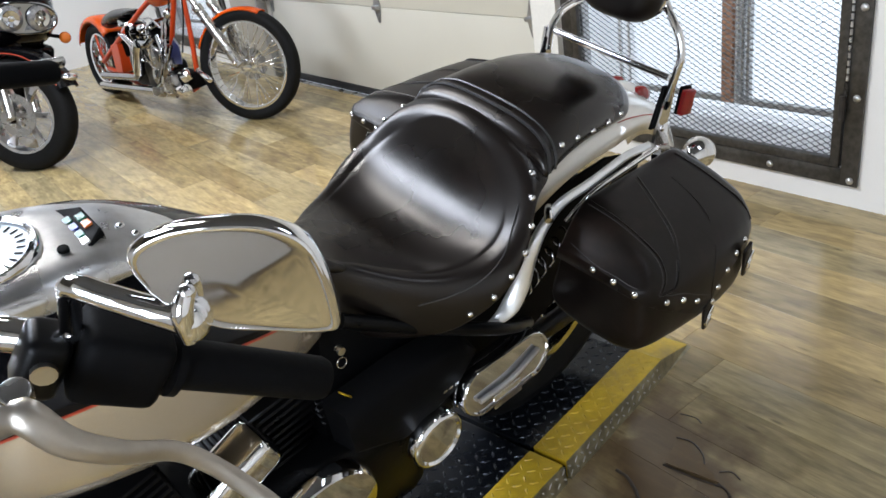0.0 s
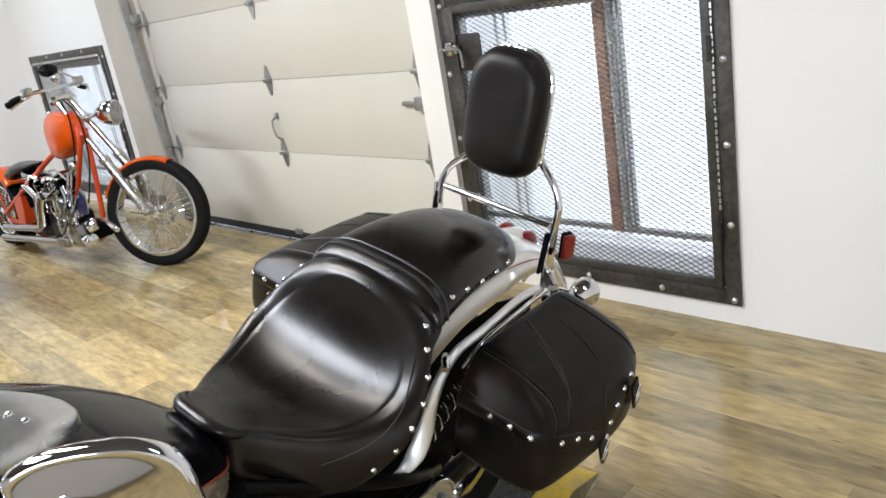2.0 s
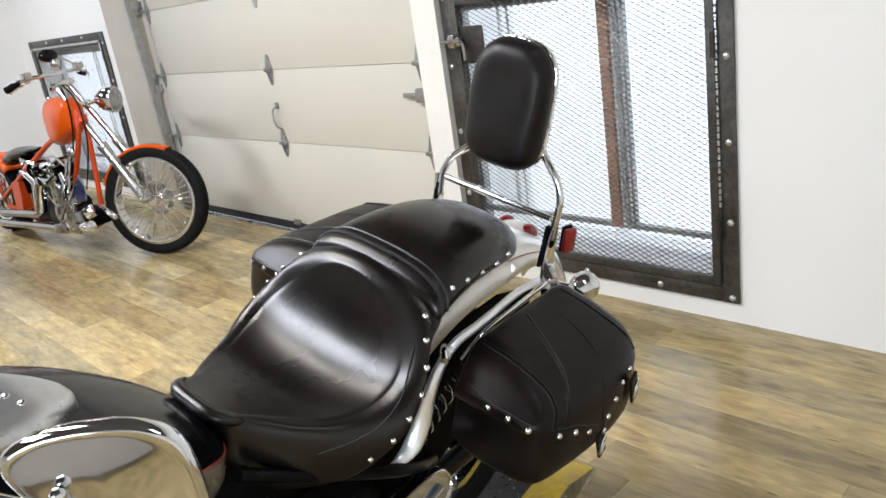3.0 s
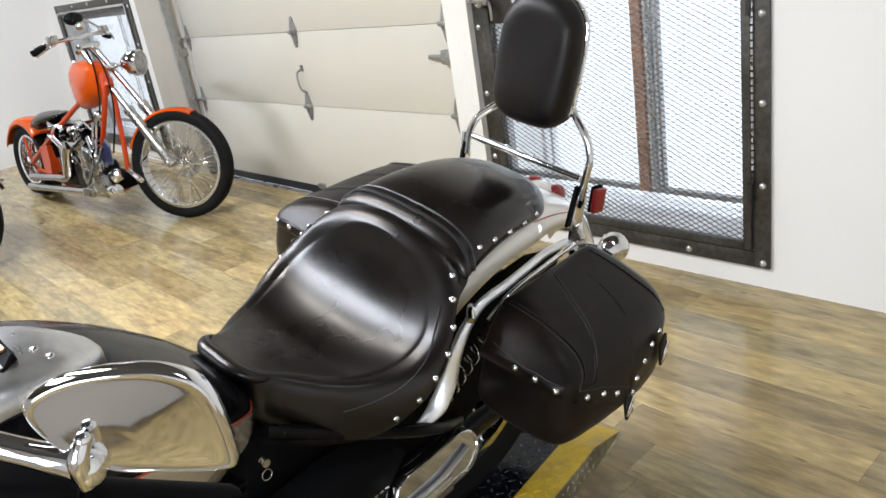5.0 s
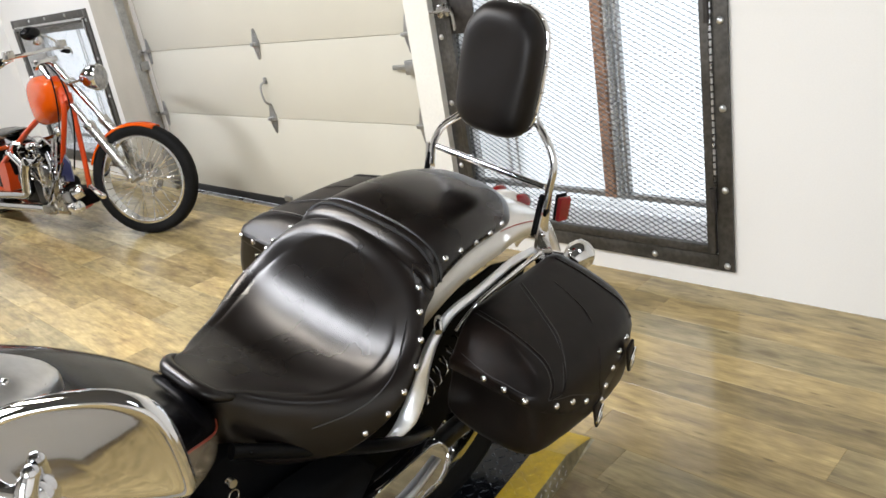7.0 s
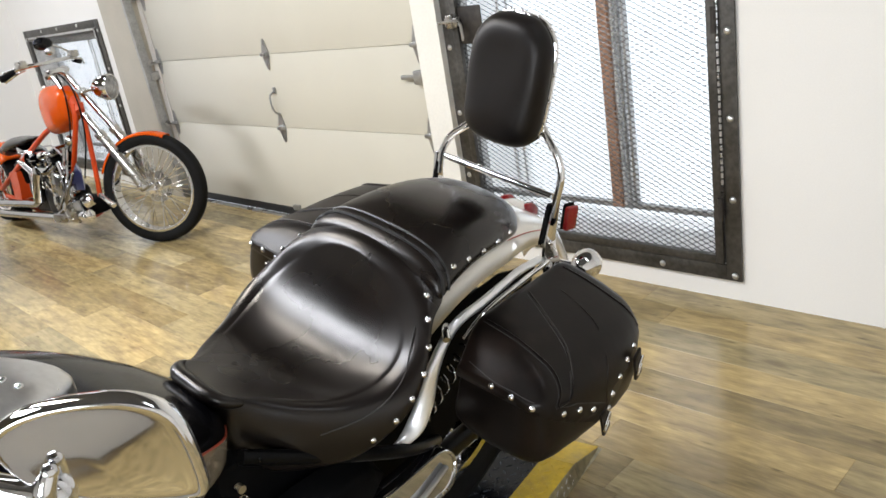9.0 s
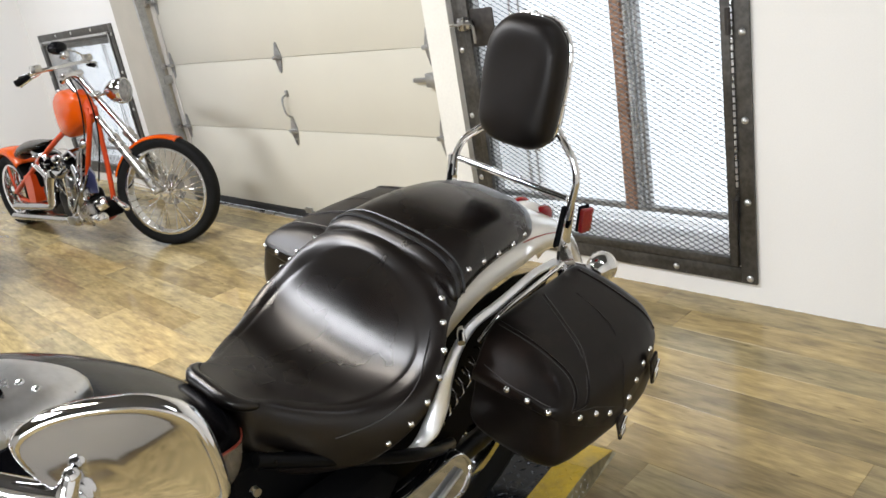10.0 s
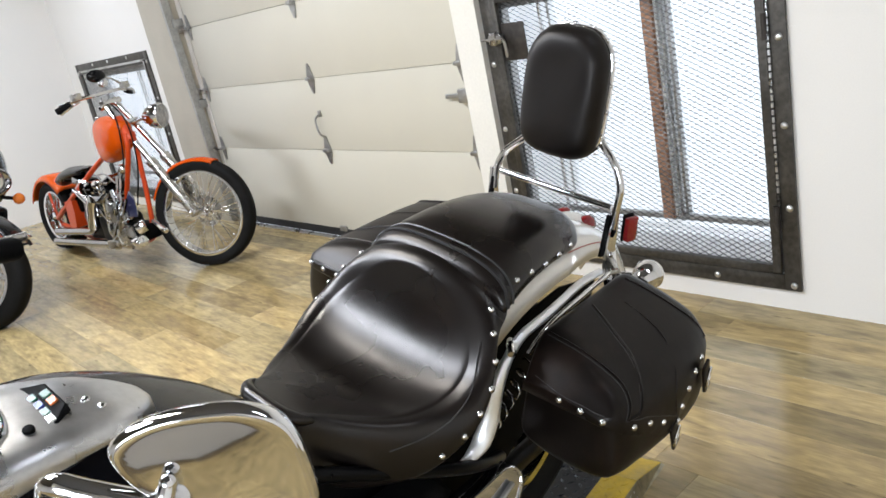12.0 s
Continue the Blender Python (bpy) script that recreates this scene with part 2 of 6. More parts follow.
IRON = material("frame_steel", (0.085, 0.08, 0.072), 0.45, 0.7, 0.25, 50, 0.3, 0.3, 6, 0.12)
MESHM = material("mesh_steel", (0.10, 0.10, 0.10), 0.45, 0.6, 0.2, 60, 0, 0.2, 6)
LAMPGLASS = material("lamp_glass", (0.30, 0.30, 0.31), 0.10, 0.6, 0.3, 90, 0.4, 0.3, 30, 0.03, 0.6)
GALV = material("galvanised", (0.40, 0.40, 0.39), 0.42, 0.85, 0.12, 80, 0.1, 0.2, 14, 0.1)
ALU = material("aluminium", (0.62, 0.62, 0.62), 0.30, 0.95, 0.06, 80, 0.1, 0.1, 14, 0.08)
RUBBER = material("seal_rubber", (0.012, 0.012, 0.012), 0.7, 0, 0.2, 80, 0.2)
TYRE = material("tyre_rubber", (0.007, 0.007, 0.007), 0.70, 0, 0.2, 90, 0.3, 0.25, 8, spec=0.14)
CHROME = material("chrome", (0.76, 0.76, 0.77), 0.06, 1.0, 0, 40, 0, 0.03, 20, 0.03)
# chrome toned down, with dark floor reflections put into its colour
CHROME_SHADED = material("chrome_shaded", (0.34, 0.34, 0.35), 0.10, 1.0, 0, 40, 0, 0.08, 20, 0.04)
SATIN = material("satin_metal", (0.50, 0.49, 0.47), 0.28, 1.0, 0.05, 90, 0.1, 0.06, 18, 0.06)
LEATHER = leather_material("seat_leather", (0.0042, 0.0029, 0.0023), 0.285, 500, 0.44, 0.08, 0.22)
BAGHIDE = leather_material("bag_leather", (0.0046, 0.0030, 0.0023), 0.38, 500, 0.23, 0.26, 0.7)
PADHIDE = leather_material("pad_leather", (0.0042, 0.0030, 0.0025), 0.44, 500, 0.32, 0.06, 0.12)
PIPING = material("piping_leather", (0.012, 0.011, 0.0105), 0.36, 0, 0.1, 90, 0.2)
THREAD = material("thread", (0.035, 0.032, 0.03), 0.7)
BLACK = material("black_gloss", (0.003, 0.003, 0.004), 0.12, 0, 0, 40, 0, 0.1, 6, 0.03, 0.0, 0.22)
BLACKPL = material("black_plastic", (0.003, 0.003, 0.0033), 0.62, 0, 0.1, 160, 0.2, 0.1, 8, 0.06, spec=0.06)
BLACKST = material("black_steel", (0.003, 0.003, 0.0033), 0.34, 0.2, 0.1, 90, 0.1, 0.15, 9, 0.08, spec=0.14)
# one silver paint, brightened for the fender and shaded in colour for the tank
SILVER = material("silver_paint", (0.80, 0.765, 0.69), 0.20, 0.22, 0.05, 900, 0.05, 0.02, 6, 0.03, 0.8)
SILVER_SHADED = material("silver_paint_shaded", (0.58, 0.50, 0.385), 0.24, 0.62, 0.05, 900, 0.05, 0.02, 6, 0.03, 0.6)
# satin metal with the clutch lever's backlit shade and warm reflection in its colour
SATIN_SHADED = material("satin_metal_shaded", (0.36, 0.325, 0.28), 0.36, 0.9, 0.05, 90, 0.1, 0.08, 18, 0.06)
REDLINE = material("red_pinstripe", (0.34, 0.045, 0.02), 0.35, 0, 0.05, 90)
REDLENS = material("red_lens", (0.22, 0.008, 0.010), 0.14, 0, 0.05, 200, 0.2, 0, 3, 0, 0.5)
AMBER = material("amber_lens", (0.62, 0.16, 0.02), 0.18, 0, 0.05, 200, 0.2, 0, 3, 0, 0.5)
WHITELENS = material("clear_lens", (0.72, 0.70, 0.66), 0.10, 0.2, 0.05, 200, 0.2, 0, 3, 0, 0.6)
ORANGE = material("orange_paint", (0.58, 0.075, 0.001), 0.22, 0, 0.03, 500, 0, 0.03, 5, 0.02, 0.1, 0.30)
ORANGEFR = material("orange_frame_paint", (0.52, 0.052, 0.005), 0.40, 0, 0.03, 500, 0, 0.05, 9, 0.03, 0.1, 0.35)
FLAME = material("flame_graphic", (0.10, 0.12, 0.22), 0.2, 0, 0.3, 60, 0, 0, 3, 0, 0.8)
BLUEAN = material("blue_canister", (0.015, 0.02, 0.10), 0.3, 0.3, 0.1, 60)
YELLOW = material("yellow_paint", (0.50, 0.335, 0.012), 0.42, 0, 0.10, 60, 0.3, 0.22, 12, 0.1)
TREAD = material("tread_plate_black", (0.004, 0.005, 0.007), 0.30, 0.1, 0.2, 60, 0.2, 0.25, 9, 0.1, spec=0.3)
# worn lozenges, paler than the plate with glint put into their colour
TREADGLINT = material("tread_lozenge_glint", (0.022, 0.025, 0.032), 0.26, 0.6, 0.2, 60, 0.1, 0.3, 12, 0.08)
TREADEDGE = material("tread_plate_worn", (0.30, 0.27, 0.18), 0.36, 0.8, 0.3, 40, 0.3, 0.4, 14, 0.1)
WOODFR = material("window_wood", (0.42, 0.23, 0.14), 0.55, 0, 0.2, 30, 0.2, 0.15, 6)
SILL = material("sill_paint", (0.82, 0.82, 0.81), 0.6, 0, 0.06, 40, 0.2, 0.12, 7)
GLASS = glass_material("window_glass")
OUT = glow_material("outdoor_haze", (0.90, 0.95, 1.0), 0.85)
STRUTM = material("brushed_bright_metal", (0.94, 0.94, 0.93), 0.34, 0.8, 0, 40, 0, 0.03, 20, 0.03)
DIAL = material("dial_face", (0.55, 0.60, 0.62), 0.3, 0.1, 0.05, 60)
GREENLED = material("green_indicator", (0.01, 0.10, 0.06), 0.3)
BLUELED = material("blue_indicator", (0.02, 0.04, 0.30), 0.3)
DARKPL = material("dark_backplate", (0.035, 0.03, 0.026), 0.55, 0.3, 0.3, 40, 0.2, 0.3, 9)


# ---- builders ----
def mesh_ob(name, verts, faces, mat, parent=None, label="", smooth=True, sharp=40):
    me = bpy.data.meshes.new(name)
    me.from_pydata([tuple(v) for v in verts], [], faces)
    me.materials.append(mat)
    me.validate()
    me.update()
    if smooth:
        me.polygons.foreach_set("use_smooth", [True] * len(me.polygons))
        me.set_sharp_from_angle(angle=radians(sharp))
    ob = new(name, me)
    ob.parent = parent
    if label:
        ob["label"] = label
    return ob


def part(name, bm, mat, parent=None, label="", smooth=True, sharp=40):
    """Links a bmesh as one mesh object under a thing or a part."""
    me = bpy.data.meshes.new(name)
    bmesh.ops.recalc_face_normals(bm, faces=bm.faces)
    bm.to_mesh(me)
    bm.free()
    me.materials.append(mat)
    if smooth:
        me.polygons.foreach_set("use_smooth", [True] * len(me.polygons))
        me.set_sharp_from_angle(angle=radians(sharp))
    ob = new(name, me)
    ob.parent = parent
    if label:
        ob["label"] = label
    return ob


def thing(name, label, category, m=None, group="", kind=""):
    ob = new(name)
    ob.empty_display_size = 0.1
    if m is not None:
        ob.matrix_world = m
    return tagged(ob, label, category, group, kind)


def again(ob, parent, m=None, name=None):
    """The same mesh once more as an object of its own."""
    o = new(name or ob.name.split(".")[0], ob.data)
    o.parent = parent
    if m is not None:
        o.matrix_basis = m
    return o


def box(bm, lo, hi, bevel=0.0, seg=2, m=None):
    c = [(a + b) / 2 for a, b in zip(lo, hi)]
    s = [max(b - a, 1e-4) for a, b in zip(lo, hi)]
    mat = Matrix.Translation(c) @ Matrix.Diagonal((*s, 1))
    if m is not None:
        mat = m @ mat
    r = bmesh.ops.create_cube(bm, size=1, matrix=mat)
    if bevel:
        es = {e for v in r["verts"] for e in v.link_edges}
        bmesh.ops.bevel(bm, geom=list(es), offset=bevel, segments=seg, affect="EDGES", profile=0.5)
    return bm


def cyl(bm, a, b, r, r2=None, seg=20, bevel=0.0):
    a, b = Vector(a), Vector(b)
    d = b - a
    m = Matrix.Translation((a + b) / 2) @ d.to_track_quat("Z", "Y").to_matrix().to_4x4()
    res = bmesh.ops.create_cone(bm, cap_ends=True, segments=seg, radius1=r, radius2=r if r2 is None else r2, depth=d.length, matrix=m)
    if bevel:
        es = [e for e in {e for v in res["verts"] for e in v.link_edges} if any(len(f.verts) > 4 for f in e.link_faces)]
        bmesh.ops.bevel(bm, geom=es, offset=bevel, segments=2, affect="EDGES", profile=0.5)
    return bm


def ball(bm, c, r, scale=(1, 1, 1), u=16, v=10, m=None):
    mm = Matrix.Translation(c) @ (m or Matrix.Identity(4)) @ Matrix.Diagonal((*scale, 1))
    bmesh.ops.create_uvsphere(bm, u_segments=u, v_segments=v, radius=r, matrix=mm)
    return bm


def smooth_path(pts, n):
    """Catmull-Rom through the points, n steps a span."""
    p = [Vector(q) for q in pts]
    p = [2 * p[0] - p[1]] + p + [2 * p[-1] - p[-2]]
    out = []
    for i in range(1, len(p) - 2):
        for k in range(n):
            t = k / n
            a, b, c, d = p[i - 1], p[i], p[i + 1], p[i + 2]
            out.append(0.5 * (2 * b + (c - a) * t + (2 * a - 5 * b + 4 * c - d) * t * t + (3 * b - a - 3 * c + d) * t ** 3))
    out.append(p[-2])
    return out


def ring_loop(pts, n):
    """Closed Catmull-Rom loop."""
    p = [Vector(q) for q in pts]
    out = []
    for i in range(len(p)):
        a, b, c, d = p[i - 1], p[i], p[(i + 1) % len(p)], p[(i + 2) % len(p)]
        for k in range(n):
            t = k / n
            out.append(0.5 * (2 * b + (c - a) * t + (2 * a - 5 * b + 4 * c - d) * t * t + (3 * b - a - 3 * c + d) * t ** 3))
    return out


def tube(bm, pts, r, seg=10, smooth=5, squash=1.0, cap=True, side=None):
    """A round (or flattened) bar along a path; r may be a list along the given points."""
    ctrl = [Vector(p) for p in pts]
    rs = r if isinstance(r, (list, tuple)) else [r] * len(ctrl)
    path = smooth_path(ctrl, smooth) if smooth > 1 else ctrl
    m = len(path)
    up = Vector(side) if side else Vector((0.123, 0.456, 0.881))
    rings = []
    for i, p in enumerate(path):
        t = (path[min(i + 1, m - 1)] - path[max(i - 1, 0)]).normalized()
        s = t.cross(up).normalized()
        u = s.cross(t).normalized()
        if not side:
            up = u
        f = i / max(m - 1, 1) * (len(rs) - 1)
        k = min(int(f), len(rs) - 2) if len(rs) > 1 else 0
        rad = rs[k] + (rs[k + 1] - rs[k]) * (f - k) if len(rs) > 1 else rs[0]
        rings.append([bm.verts.new(p + (s * math.cos(a) * squash + u * math.sin(a)) * rad) for a in (2 * math.pi * j / seg for j in range(seg))])
    for a, b in zip(rings, rings[1:]):
        for j in range(seg):
            bm.faces.new((a[j], a[(j + 1) % seg], b[(j + 1) % seg], b[j]))
    if cap:
        bm.faces.new(rings[0][::-1])
        bm.faces.new(rings[-1])
    return bm


def loft(bm, loops, cap=True, closed=True):
    rings = [[bm.verts.new(p) for p in lp] for lp in loops]
    n = len(rings[0])
    for a, b in zip(rings, rings[1:]):
        for j in range(n if closed else n - 1):
            bm.faces.new((a[j], a[(j + 1) % n], b[(j + 1) % n], b[j]))
    if cap and closed:
        bm.faces.new(rings[0][::-1])
        bm.faces.new(rings[-1])
    return bm


def lathe(bm, prof, m=None, seg=32):
    """Turns (radius, height) pairs about z, then places them by m."""
    m = m or Matrix.Identity(4)
    loops = [[m @ Vector((max(r, 1e-4) * math.cos(a), max(r, 1e-4) * math.sin(a), z)) for a in (2 * math.pi * j / seg for j in range(seg))] for r, z in prof]
    return loft(bm, loops)


def torus(bm, centre, R, r, axis=(1, 0, 0), seg=48, ring=12, squash=1.0):
    q = Vector(axis).to_track_quat("Z", "Y").to_matrix().to_4x4()
    m = Matrix.Translation(centre) @ q
    loops = []
    for i in range(seg):
        a = 2 * math.pi * i / seg
        loops.append([m @ Vector(((R + r * math.cos(b)) * math.cos(a), (R + r * math.cos(b)) * math.sin(a), r * squash * math.sin(b))) for b in (2 * math.pi * j / ring for j in range(ring))])
    rings = [[bm.verts.new(p) for p in lp] for lp in loops]
    for i in range(seg):
        a, b = rings[i], rings[(i + 1) % seg]
        for j in range(ring):
            bm.faces.new((a[j], a[(j + 1) % ring], b[(j + 1) % ring], b[j]))
    return bm


def BM():
    return bmesh.new()


def frame_of(axis, at, side=(0, 0, 1)):
    """A pose whose z runs along axis."""
    return Matrix.Translation(at) @ Vector(axis).to_track_quat("Z", "Y").to_matrix().to_4x4()

# ---- the room ----
X0, X1, Y0, H = -4.40, 5.8, -3.85, 3.05
# unseen deeper end past a return wall, placed to keep seat reflections dark
XD, YD = 3.78, -6.8
GX0, GX1, GTOP = -1.46, 1.44, 2.12
WR = (1.50, 2.925, 0.165, 1.315)
WL = (-4.02, -2.42, 0.165, 1.315)


def slab(name, boxes, mat, label="", kind="structure"):
    bm = BM()
    for lo, hi in boxes:
        box(bm, lo, hi)
    return tagged(part(name, bm, mat, None, smooth=False), label, "", "", kind)


T = 0.24
slab("wall_far", [
    ((X0 - T, 0, 0), (WL[0], T, H)), ((WL[0], 0, 0), (WL[1], T, WL[2])), ((WL[0], 0, WL[3]), (WL[1], T, H)),
    ((WL[1], 0, 0), (GX0, T, H)), ((GX0, 0, GTOP), (GX1, T, H)), ((GX1, 0, 0), (WR[0], T, H)),
    ((WR[0], 0, 0), (WR[1], T, WR[2])), ((WR[0], 0, WR[3]), (WR[1], T, H)), ((WR[1], 0, 0), (X1 + T, T, H))], WALL, "white painted wall with two barred windows and a garage door")
slab("wall_left", [((X0 - T, YD, 0), (X0, 0, H))], WALL, "plain white painted wall")
# unseen window, set here to fit the return wall; its daylight is fill
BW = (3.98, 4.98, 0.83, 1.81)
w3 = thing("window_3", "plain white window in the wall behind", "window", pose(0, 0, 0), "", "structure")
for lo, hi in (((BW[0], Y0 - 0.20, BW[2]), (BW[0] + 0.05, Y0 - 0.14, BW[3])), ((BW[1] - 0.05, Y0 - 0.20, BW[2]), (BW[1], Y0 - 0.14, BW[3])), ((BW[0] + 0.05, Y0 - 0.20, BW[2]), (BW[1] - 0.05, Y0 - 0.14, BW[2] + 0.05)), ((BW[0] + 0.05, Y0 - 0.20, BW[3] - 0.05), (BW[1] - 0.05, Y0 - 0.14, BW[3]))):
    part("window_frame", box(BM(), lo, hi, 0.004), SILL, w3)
slab("wall_right", [((X1, Y0, 0), (X1 + T, 0, H))], WALL, "plain white painted wall")
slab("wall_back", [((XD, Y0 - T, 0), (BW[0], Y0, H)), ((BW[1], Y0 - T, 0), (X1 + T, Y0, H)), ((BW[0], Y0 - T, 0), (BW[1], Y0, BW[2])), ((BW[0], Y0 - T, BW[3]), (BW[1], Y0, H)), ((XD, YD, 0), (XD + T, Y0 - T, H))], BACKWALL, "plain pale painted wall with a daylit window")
slab("wall_deep", [((X0 - T, YD - T, 0), (XD + T, YD, H))], BACKWALL, "plain pale painted wall closing the unseen deep end")
slab("ceiling", [((X0 - T, YD - T, H), (X1 + T, T, H + 0.15))], CEIL, "dark painted ceiling")
slab("backdrop", [((-9, 1.6, -1.0), (9, 1.62, 5))], OUT, "bright hazy daylight outside the windows")
slab("garage_door_backing", [((GX0 - 0.1, 0.09, 0), (GX1 + 0.1, 0.12, GTOP + 0.1))], GALV, "steel skin behind the garage door")

# ceiling strips
for lx, ly, length, wide, _, _ in STRIPS:
    t = thing("ceiling_light", "white fluorescent strip light under the ceiling", "ceiling light", pose(lx, ly, H), "ceiling strips")
    part("housing", box(BM(), (-length / 2, -wide / 2 - 0.03, -0.06), (length / 2, wide / 2 + 0.03, -0.001), 0.006), WALL, t)

# garage door: four flush sections
gd = thing("garage_door", "cream flush sectional steel garage door, closed", "garage door", pose(0, 0, 0), kind="structure")
LEVELS = [0.055, 0.594, 1.048, 1.503, 1.96]
for za, zb in zip(LEVELS, LEVELS[1:]):
    part("section", box(BM(), (GX0 + 0.004, 0.004, za + 0.0012), (GX1 - 0.004, 0.05, zb - 0.0012), 0.0025, 2), DOOR, gd)
part("bottom_seal", box(BM(), (GX0 + 0.004, -0.004, 0.004), (GX1 - 0.004, 0.045, 0.054), 0.006), RUBBER, gd, "black rubber bottom seal")
part("threshold_strip", box(BM(), (GX0 + 0.02, -0.05, 0.0), (GX1 - 0.02, -0.012, 0.010), 0.003), ALU, gd, "bare aluminium threshold strip")


def hinge(parent, x, z, k=1.0):
    """Diamond-shaped hinge leaf with a knuckle and two bolts."""
    bm = BM()
    pts = [(0, 0.092), (0.010, 0.088), (0.034, 0.018), (0.036, 0.0), (0.034, -0.018), (0.010, -0.088), (0, -0.092), (-0.010, -0.088), (-0.034, -0.018), (-0.036, 0), (-0.034, 0.018), (-0.010, 0.088)]
    loft(bm, [[(x + k * a, y, z + b) for a, b in pts] for y in (0.003, -0.003)])
    h = part("hinge", bm, GALV, parent, "galvanised diamond hinge", smooth=False)
    bm = cyl(BM(), (x - 0.034, -0.012, z), (x + 0.034, -0.012, z), 0.010, seg=12)
    box(bm, (x - 0.024, -0.028, z - 0.010), (x + 0.024, -0.004, z + 0.012), 0.003)
    part("knuckle", bm, GALV, h)
    for s in (-0.055, 0.055):
        part("bolt", ball(BM(), (x, -0.004, z + s), 0.006, (1, 0.6, 1), 8, 6), GALV, h)


for z in LEVELS[1:4]:
    hinge(gd, 0.031, z)
    for x, s in ((GX0 + 0.045, 0.8), (GX1 - 0.055, 0.8)):
        hinge(gd, x, z, s)
        # roller on its stem
        e = GX0 - 0.03
        if x < 0:
            part("roller", cyl(cyl(BM(), (x, -0.035, z), (e, -0.035, z), 0.006, seg=10), (e - 0.008, -0.035, z), (e + 0.008, -0.035, z), 0.021, seg=16), SATIN, gd)
# lift handle and lock
h = part("lift_handle", tube(BM(), [(0.034, -0.004, 0.822), (0.027, -0.032, 0.806), (0.029, -0.040, 0.758), (0.041, -0.036, 0.706), (0.046, -0.004, 0.680)], 0.0065, 8, 5), GALV, gd, "bent steel lift handle")
part("foot", box(BM(), (0.020, -0.006, 0.810), (0.050, 0.004, 0.848), 0.003), GALV, h)
lk = part("lock", box(BM(), (1.350, -0.03, 0.855), (1.422, 0.006, 0.925), 0.006), GALV, gd, "side bolt lock")
part("bolt_arm", box(BM(), (1.250, -0.024, 0.880), (1.353, -0.006, 0.902), 0.004), GALV, lk)
part("bottom_bracket", box(BM(), (-0.045, -0.014, 0.046), (0.025, 0.004, 0.080), 0.003), GALV, gd)
part("edge_bracket", box(BM(), (1.33, -0.012, 0.06), (1.41, 0.004, 0.13), 0.003), GALV, gd)

# the open track leans a little inwards as it rises; the other is boxed in by the jamb board
for sx, nm in ((-1, GX0 - 0.035),):
    bm = BM()
    prof = [(-0.012, -0.03), (0.022, -0.03), (0.022, -0.026), (-0.008, -0.026), (-0.008, 0.026), (0.022, 0.026), (0.022, 0.03), (-0.012, 0.03)]
    loft(bm, [[(nm + sx * a, b - 0.040 - 0.03 * z, z) for a, b in prof] for z in (0.02, 2.2)])
    tr = part("door_track", bm, GALV, gd, "galvanised roller track", smooth=False)
    for z in (0.35, 0.95, 1.55):
        part("track_bracket", box(BM(), (nm - 0.025, -0.036 - 0.03 * z, z - 0.03), (nm + 0.025, 0.0, z + 0.03), 0.003), GALV, tr)

# jambs
slab("jamb_left", [((-2.09, -0.045, 0), (GX0 - 0.055, -0.0005, 2.3))], POST, "beige painted post beside the garage door")
slab("jamb_right", [((GX1 - 0.012, -0.042, 0), (1.588, -0.0005, 2.3))], JAMB, "white painted door jamb board")


# ---- barred windows ----
def expanded_mesh(bm, x0, x1, z0, z1, y, pitch=0.041, rise=0.0108, w=0.0021):
    """Expanded metal: zigzag strands that meet at their bends."""
    nx = int((x1 - x0) / (pitch / 2))
    rows = int((z1 - z0) / rise)
    verts, faces = [], []
    for r in range(rows):
        zc = z0 + (r + 0.5) * rise
        base = len(verts)
        for i in range(nx + 1):
            up = 1 if (i + r) % 2 else -1
            px, pz = x0 + i * pitch / 2, zc + up * rise * 0.49
            # flat broad bonds at the bends, thin strands between
            for dx, dz, k in ((-0.09, -0.08, 1.0), (0.0, 0.0, 1.45), (0.09, -0.08, 1.0)):
                qx, qz, q = px + dx * pitch, pz + up * dz * rise, w * k
                verts += [(qx, y - q, qz - q * 0.8), (qx, y + q, qz + q * 0.3), (qx, y - q * 0.4, qz + q * 0.8)]
        for i in range(3 * nx):
            a, b = base + 3 * i, base + 3 * i + 3
            faces += [(a, a + 1, b + 1, b), (a + 1, a + 2, b + 2, b + 1), (a + 2, a, b, b + 2)]
    for v in verts:
        bm.verts.new(v)
    bm.verts.ensure_lookup_table()
    for f in faces:
        bm.faces.new([bm.verts[i] for i in f])
    return bm


